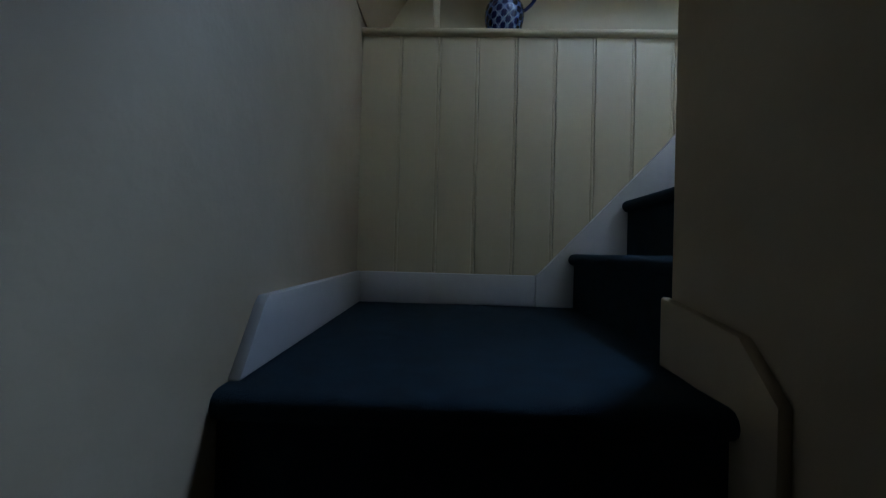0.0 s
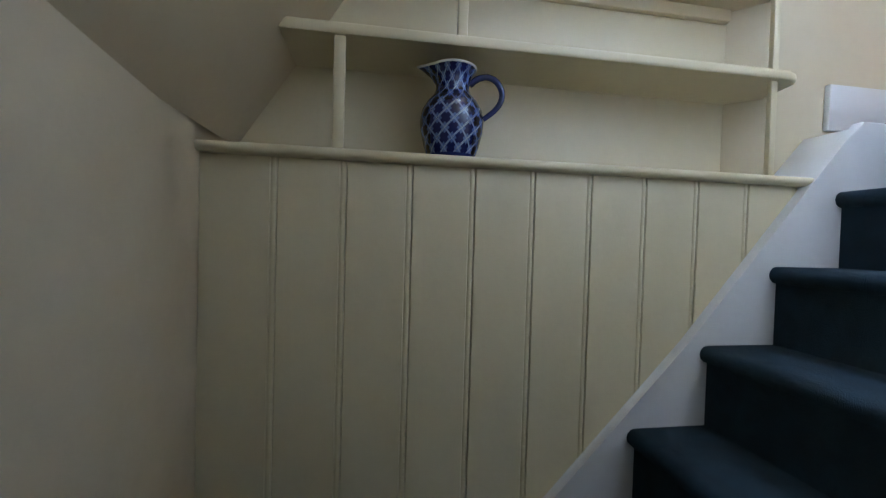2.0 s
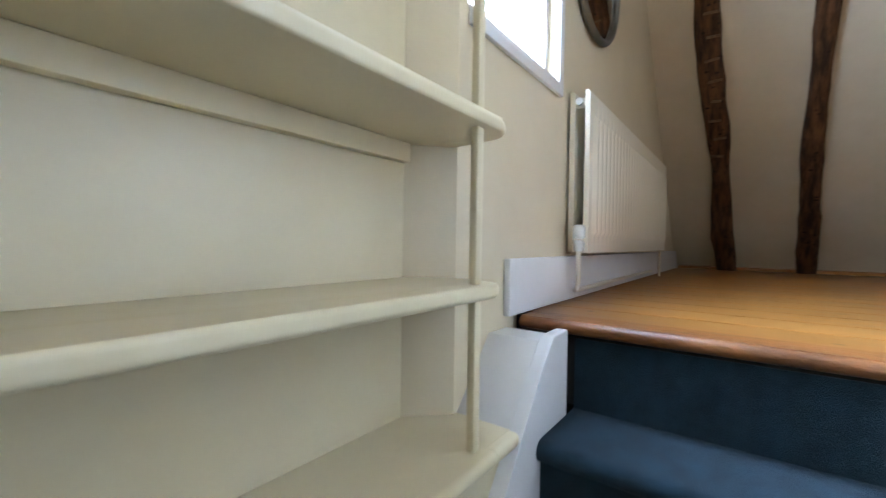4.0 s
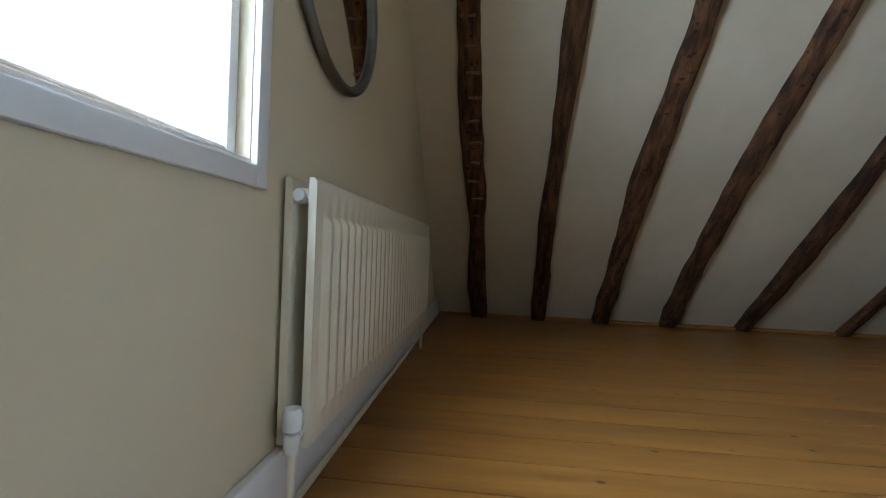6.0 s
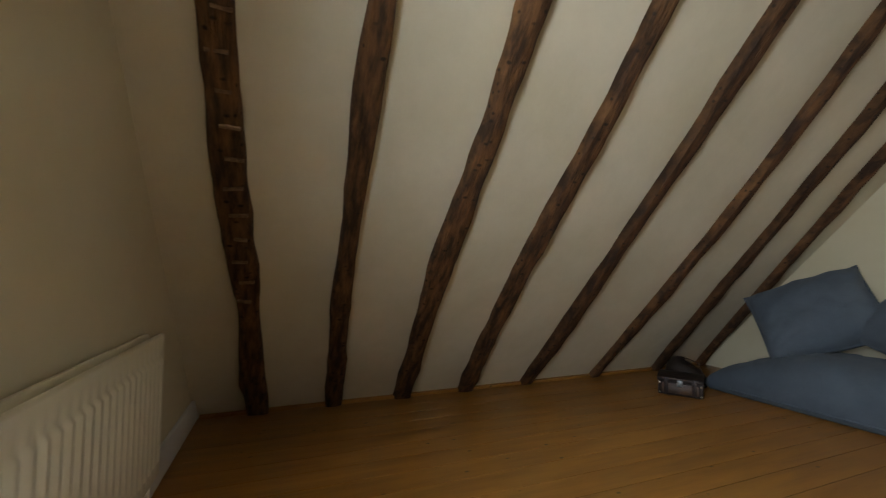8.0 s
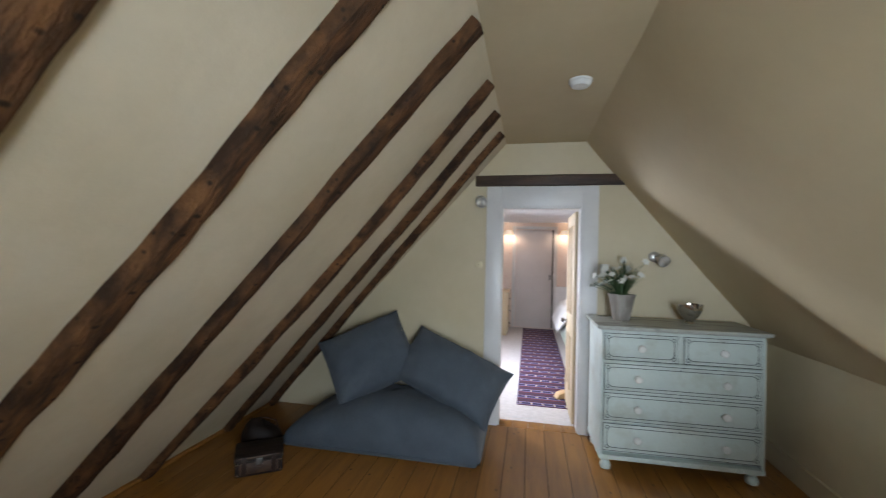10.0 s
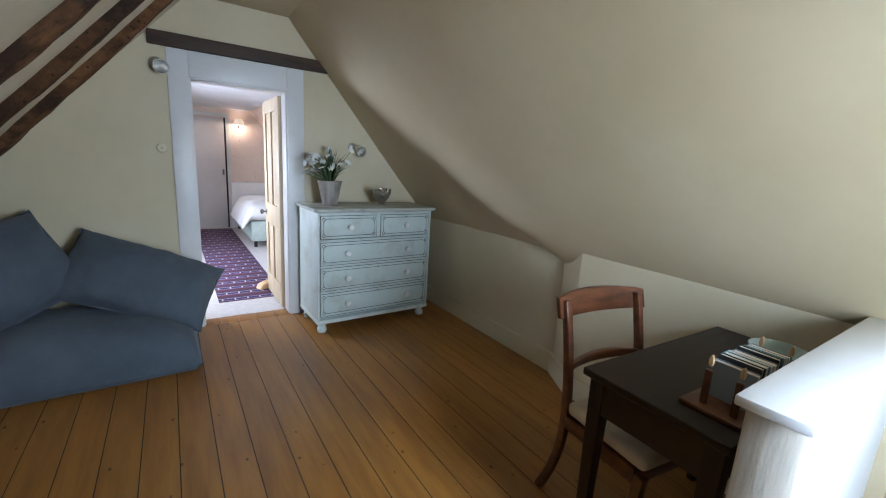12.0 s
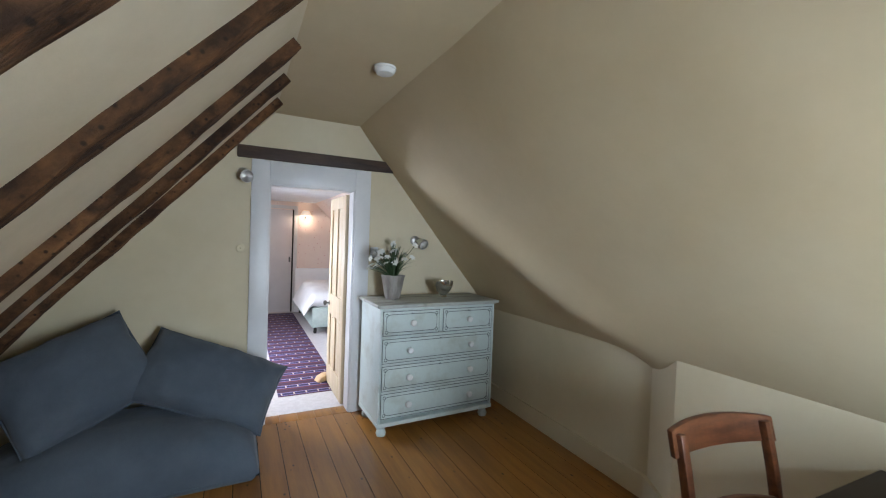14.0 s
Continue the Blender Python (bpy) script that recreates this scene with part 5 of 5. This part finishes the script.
rack = thing("book_rack", "wooden book rack with carved leaf ends on the desk", "book rack", (0.652, -1.10, 0.7525), -2.3)
part("tray", box(-0.16, 0.20, -0.085, 0.085, 0.0, 0.014, 0.003), M_CHAIR, rack)
for ex in (-0.150, 0.165):
    for ey in (-0.045, 0.035):
        prof = [(0.002, 0.0), (0.016, 0.0), (0.015, 0.09), (0.017, 0.12), (0.021, 0.14), (0.018, 0.165), (0.011, 0.175), (0.004, 0.165), (0.0, 0.145), (0.003, 0.12), (0.004, 0.09)]
        peg = part("peg", box(ex - 0.006, ex + 0.006, ey + 0.001, ey + 0.019, 0.0145, 0.118, 0.002), M_CHAIR, rack)
        part("leaf_end", turned(prism([(0.003 + u * 0.62, w * 0.62) for u, w in prof if w > 0.1], "x", -0.006, 0.006, 0.002), Matrix.Translation((ex, ey + 0.002, 0.056))), M_PALEWOOD, peg, "pale carved leaf-shaped tip")
bx = -0.135
rnd = random.Random(3)
for i in range(9):
    w = rnd.uniform(0.020, 0.036)
    h, dep = rnd.uniform(0.110, 0.130), rnd.uniform(0.10, 0.12)
    bk = thing("book", "slim paperback book standing in the rack", "book", (0.652 + (bx + w / 2) * 0.999, -1.10 - (bx + w / 2) * 0.040, 0.767), -2.3, "books in the rack")
    cm = M_BOOKS[(i * 3 + 1) % 4]
    part("cover", join(box(-w / 2, -w / 2 + 0.002, -dep / 2, dep / 2, 0, h), box(w / 2 - 0.002, w / 2, -dep / 2, dep / 2, 0, h), box(-w / 2 + 0.002, w / 2 - 0.002, -dep / 2, -dep / 2 + 0.002, 0, h)), cm, bk)
    part("page_block", box(-w / 2 + 0.0022, w / 2 - 0.0022, -dep / 2 + 0.0022, dep / 2 - 0.004, 0.003, h - 0.003), M_PAPER, bk, "cream page block")
    bx += w + 0.001

dish = thing("dish", "shallow pale green glazed dish on the desk behind the books", "dish", (0.405, -1.105, 0.7525))
part("dish_body", lathe([(0.001, 0.006), (0.040, 0.004), (0.042, 0.0), (0.048, 0.004), (0.058, 0.05), (0.078, 0.098), (0.086, 0.110), (0.083, 0.112), (0.072, 0.100), (0.050, 0.05), (0.03, 0.012), (0.001, 0.010)], 36), M_BEDBASE, dish, "", 60)

# ---- bedroom ----
rug = tagged(part("runner_rug", box(1.17, 1.755, -9.08, -4.86, -0.003, 0.004, 0.001), M_RUG, None), "flat woven purple and red striped runner on the carpet", "rug")
stop = thing("doorstop", "small wedge-shaped doorstop on the rug", "doorstop", (1.29, -5.16, 0.0045), 20)
part("wedge", prism([(-0.09, 0), (0.09, 0), (0.06, 0.05), (-0.02, 0.075), (-0.07, 0.06)], "y", -0.05, 0.05, 0.012), M_PALEWOOD, stop)
fd = thing("door_2", "flush grey-lilac painted door at the far end of the bedroom", "door", kind="structure")
part("door_slab", box(1.212, 1.93, BR_Y + 0.002, BR_Y + 0.03, 0.01, 1.98, 0.003), M_LILAC, fd)
part("latch", join(box(1.235, 1.265, BR_Y + 0.031, BR_Y + 0.045, 0.98, 1.08, 0.004), tube([(1.25, BR_Y + 0.045, 1.0), (1.25, BR_Y + 0.075, 1.0)], 0.012, 10)), M_METAL, fd, "metal thumb latch")
part("door_casing", join(box(1.115, 1.182, BR_Y, BR_Y + 0.02, 0, 2.06, 0.003), box(1.938, 2.0, BR_Y, BR_Y + 0.02, 0, 2.06, 0.003), box(1.182, 1.938, BR_Y, BR_Y + 0.02, 2.0, 2.06, 0.003)), M_WHITE, fd)
# near-black strip stands in for the shade between slab and casing
part("door_gap", box(1.1825, 1.212, BR_Y + 0.001, BR_Y + 0.006, 0.01, 1.99), M_DARK, fd, "dark strip standing in for the shade in the gap at the door's edge")
structure("baseboard_bedroom", box(-0.3, 1.114, BR_Y, BR_Y + 0.02, 0, 0.14, 0.003), M_WHITE, "white baseboard in the bedroom", "baseboard")
for lx in (0.98, 2.08):
    e = thing("wall_light", "lit wall light with a pleated cream shade", "wall light", (lx, BR_Y, 1.86), group="bedroom wall lights")
    part("bracket", tube([(0, 0.0, 0.0), (0, 0.05, -0.03), (0, 0.10, -0.02), (0, 0.12, 0.02)], 0.008, 8), M_METAL, e)
    part("shade", lathe([(0.10, 0.015), (0.102, 0.018), (0.055, 0.115), (0.052, 0.115), (0.097, 0.02)], 28, (0, 0.13, 0), caps=False), M_SHADE, e, "glowing cream shade")
bed = thing("bed", "single bed with a white duvet on a pale green divan", "bed", (0.62, -8.20, 0))
part("divan", box(-0.48, 0.48, -0.92, 0.98, 0.10, 0.40, 0.02), M_BEDBASE, bed)
dv = cushion_mesh(1.20, 1.55, 0.34, 7.7, 0.35, 0.0, 26, 0.05)
for v in dv.verts:
    if abs(v.co.x) > 0.48:
        v.co.z -= (abs(v.co.x) - 0.48) * 1.6
part("duvet", turned(dv, Matrix.Translation((0.0, 0.22, 0.50))), M_LINEN, bed, "rumpled white duvet", 80)
part("bed_pillow", turned(cushion_mesh(0.70, 0.42, 0.20, 2.2, 0.5, 0.08, 18), Matrix.Translation((0.1, -0.72, 0.52)) @ pose(0, 0, 0, 25)), M_LINEN, bed, "white pillow", 80)
part("headboard", box(-0.50, 0.52, -0.985, -0.94, 0.0, 0.86, 0.02), M_LINEN, bed, "white headboard")
for sx in (-0.42, 0.42):
    for sy in (-0.85, 0.9):
        part("foot", lathe([(0.02, 0), (0.025, 0.02), (0.022, 0.10)], 12, (sx, sy, 0)), M_DARK, bed)
drw = thing("bedroom_chest", "small brown wooden chest by the bedroom wall", "chest of drawers", (2.33, -8.5, 0))
part("body", box(-0.30, 0.30, -0.28, 0.28, 0.05, 0.78, 0.006), M_DOORPINE, drw)
part("top", box(-0.32, 0.32, -0.30, 0.30, 0.781, 0.805, 0.006), M_DOORPINE, drw)
for k in range(3):
    d = part("drawer", box(-0.318, -0.3005, -0.25, 0.25, 0.09 + 0.23 * k, 0.29 + 0.23 * k, 0.004), M_DOORPINE, drw)
    part("knob", turned(lathe([(0.010, 0), (0.018, 0.014), (0.012, 0.024)], 12), Matrix.Translation((-0.318, 0, 0.19 + 0.23 * k)) @ pose(0, 0, 0, 0, -90, 0)), M_METAL, d)
part("plinth", box(-0.29, 0.29, -0.27, 0.27, 0, 0.0495), M_DOORPINE, drw)

# ---- floorboards ----
floor = thing("floor", "worn varnished pine floorboards, orange brown, with dark joints and nails", "floor", kind="structure")
part("subfloor", join(box(1.15, 4.3, Y_G - 0.001, 0.14, -0.20, -0.0025), box(-0.3, 1.15, Y_G - 0.001, HW1 - 0.001, -0.16, -0.0025), box(X_L, -0.30, -3.7, HW1 - 0.001, -0.16, -0.022), box(-0.3, 1.3, -4.4, -3.6, -0.3, -0.16)), M_DARK, floor)
PW = 0.149
planks = {}


def plank_mesh(length):
    key = round(length, 3)
    if key not in planks:
        bm = box(0.0024, PW - 0.0024, -length, 0, -0.0215, 0.0, 0.0)
        planks[key] = mesh_of("plank", bm, M_PINE)
    return planks[key]


k = 0
xp = -0.126
while xp < X_E:
    y1 = Y_N - 0.001 if xp > 1.10 else HW1 - 0.001
    o = new("plank", plank_mesh(y1 - (Y_G + 0.001)))
    o.parent, o.location = floor, (xp, y1, 0)
    xp += PW
part("stair_nosing", prism([(1.2145, -0.030), (1.135, -0.030)] + [(1.134 - 0.014 * math.sin(math.pi * i / 6), -0.015 - 0.015 * math.cos(math.pi * i / 6)) for i in range(7)] + [(1.135, 0.0015), (1.2145, 0.0015)], "y", HW1, Y_N - 0.022), M_NOSING, floor, "scuffed pine nosing at the stair head")
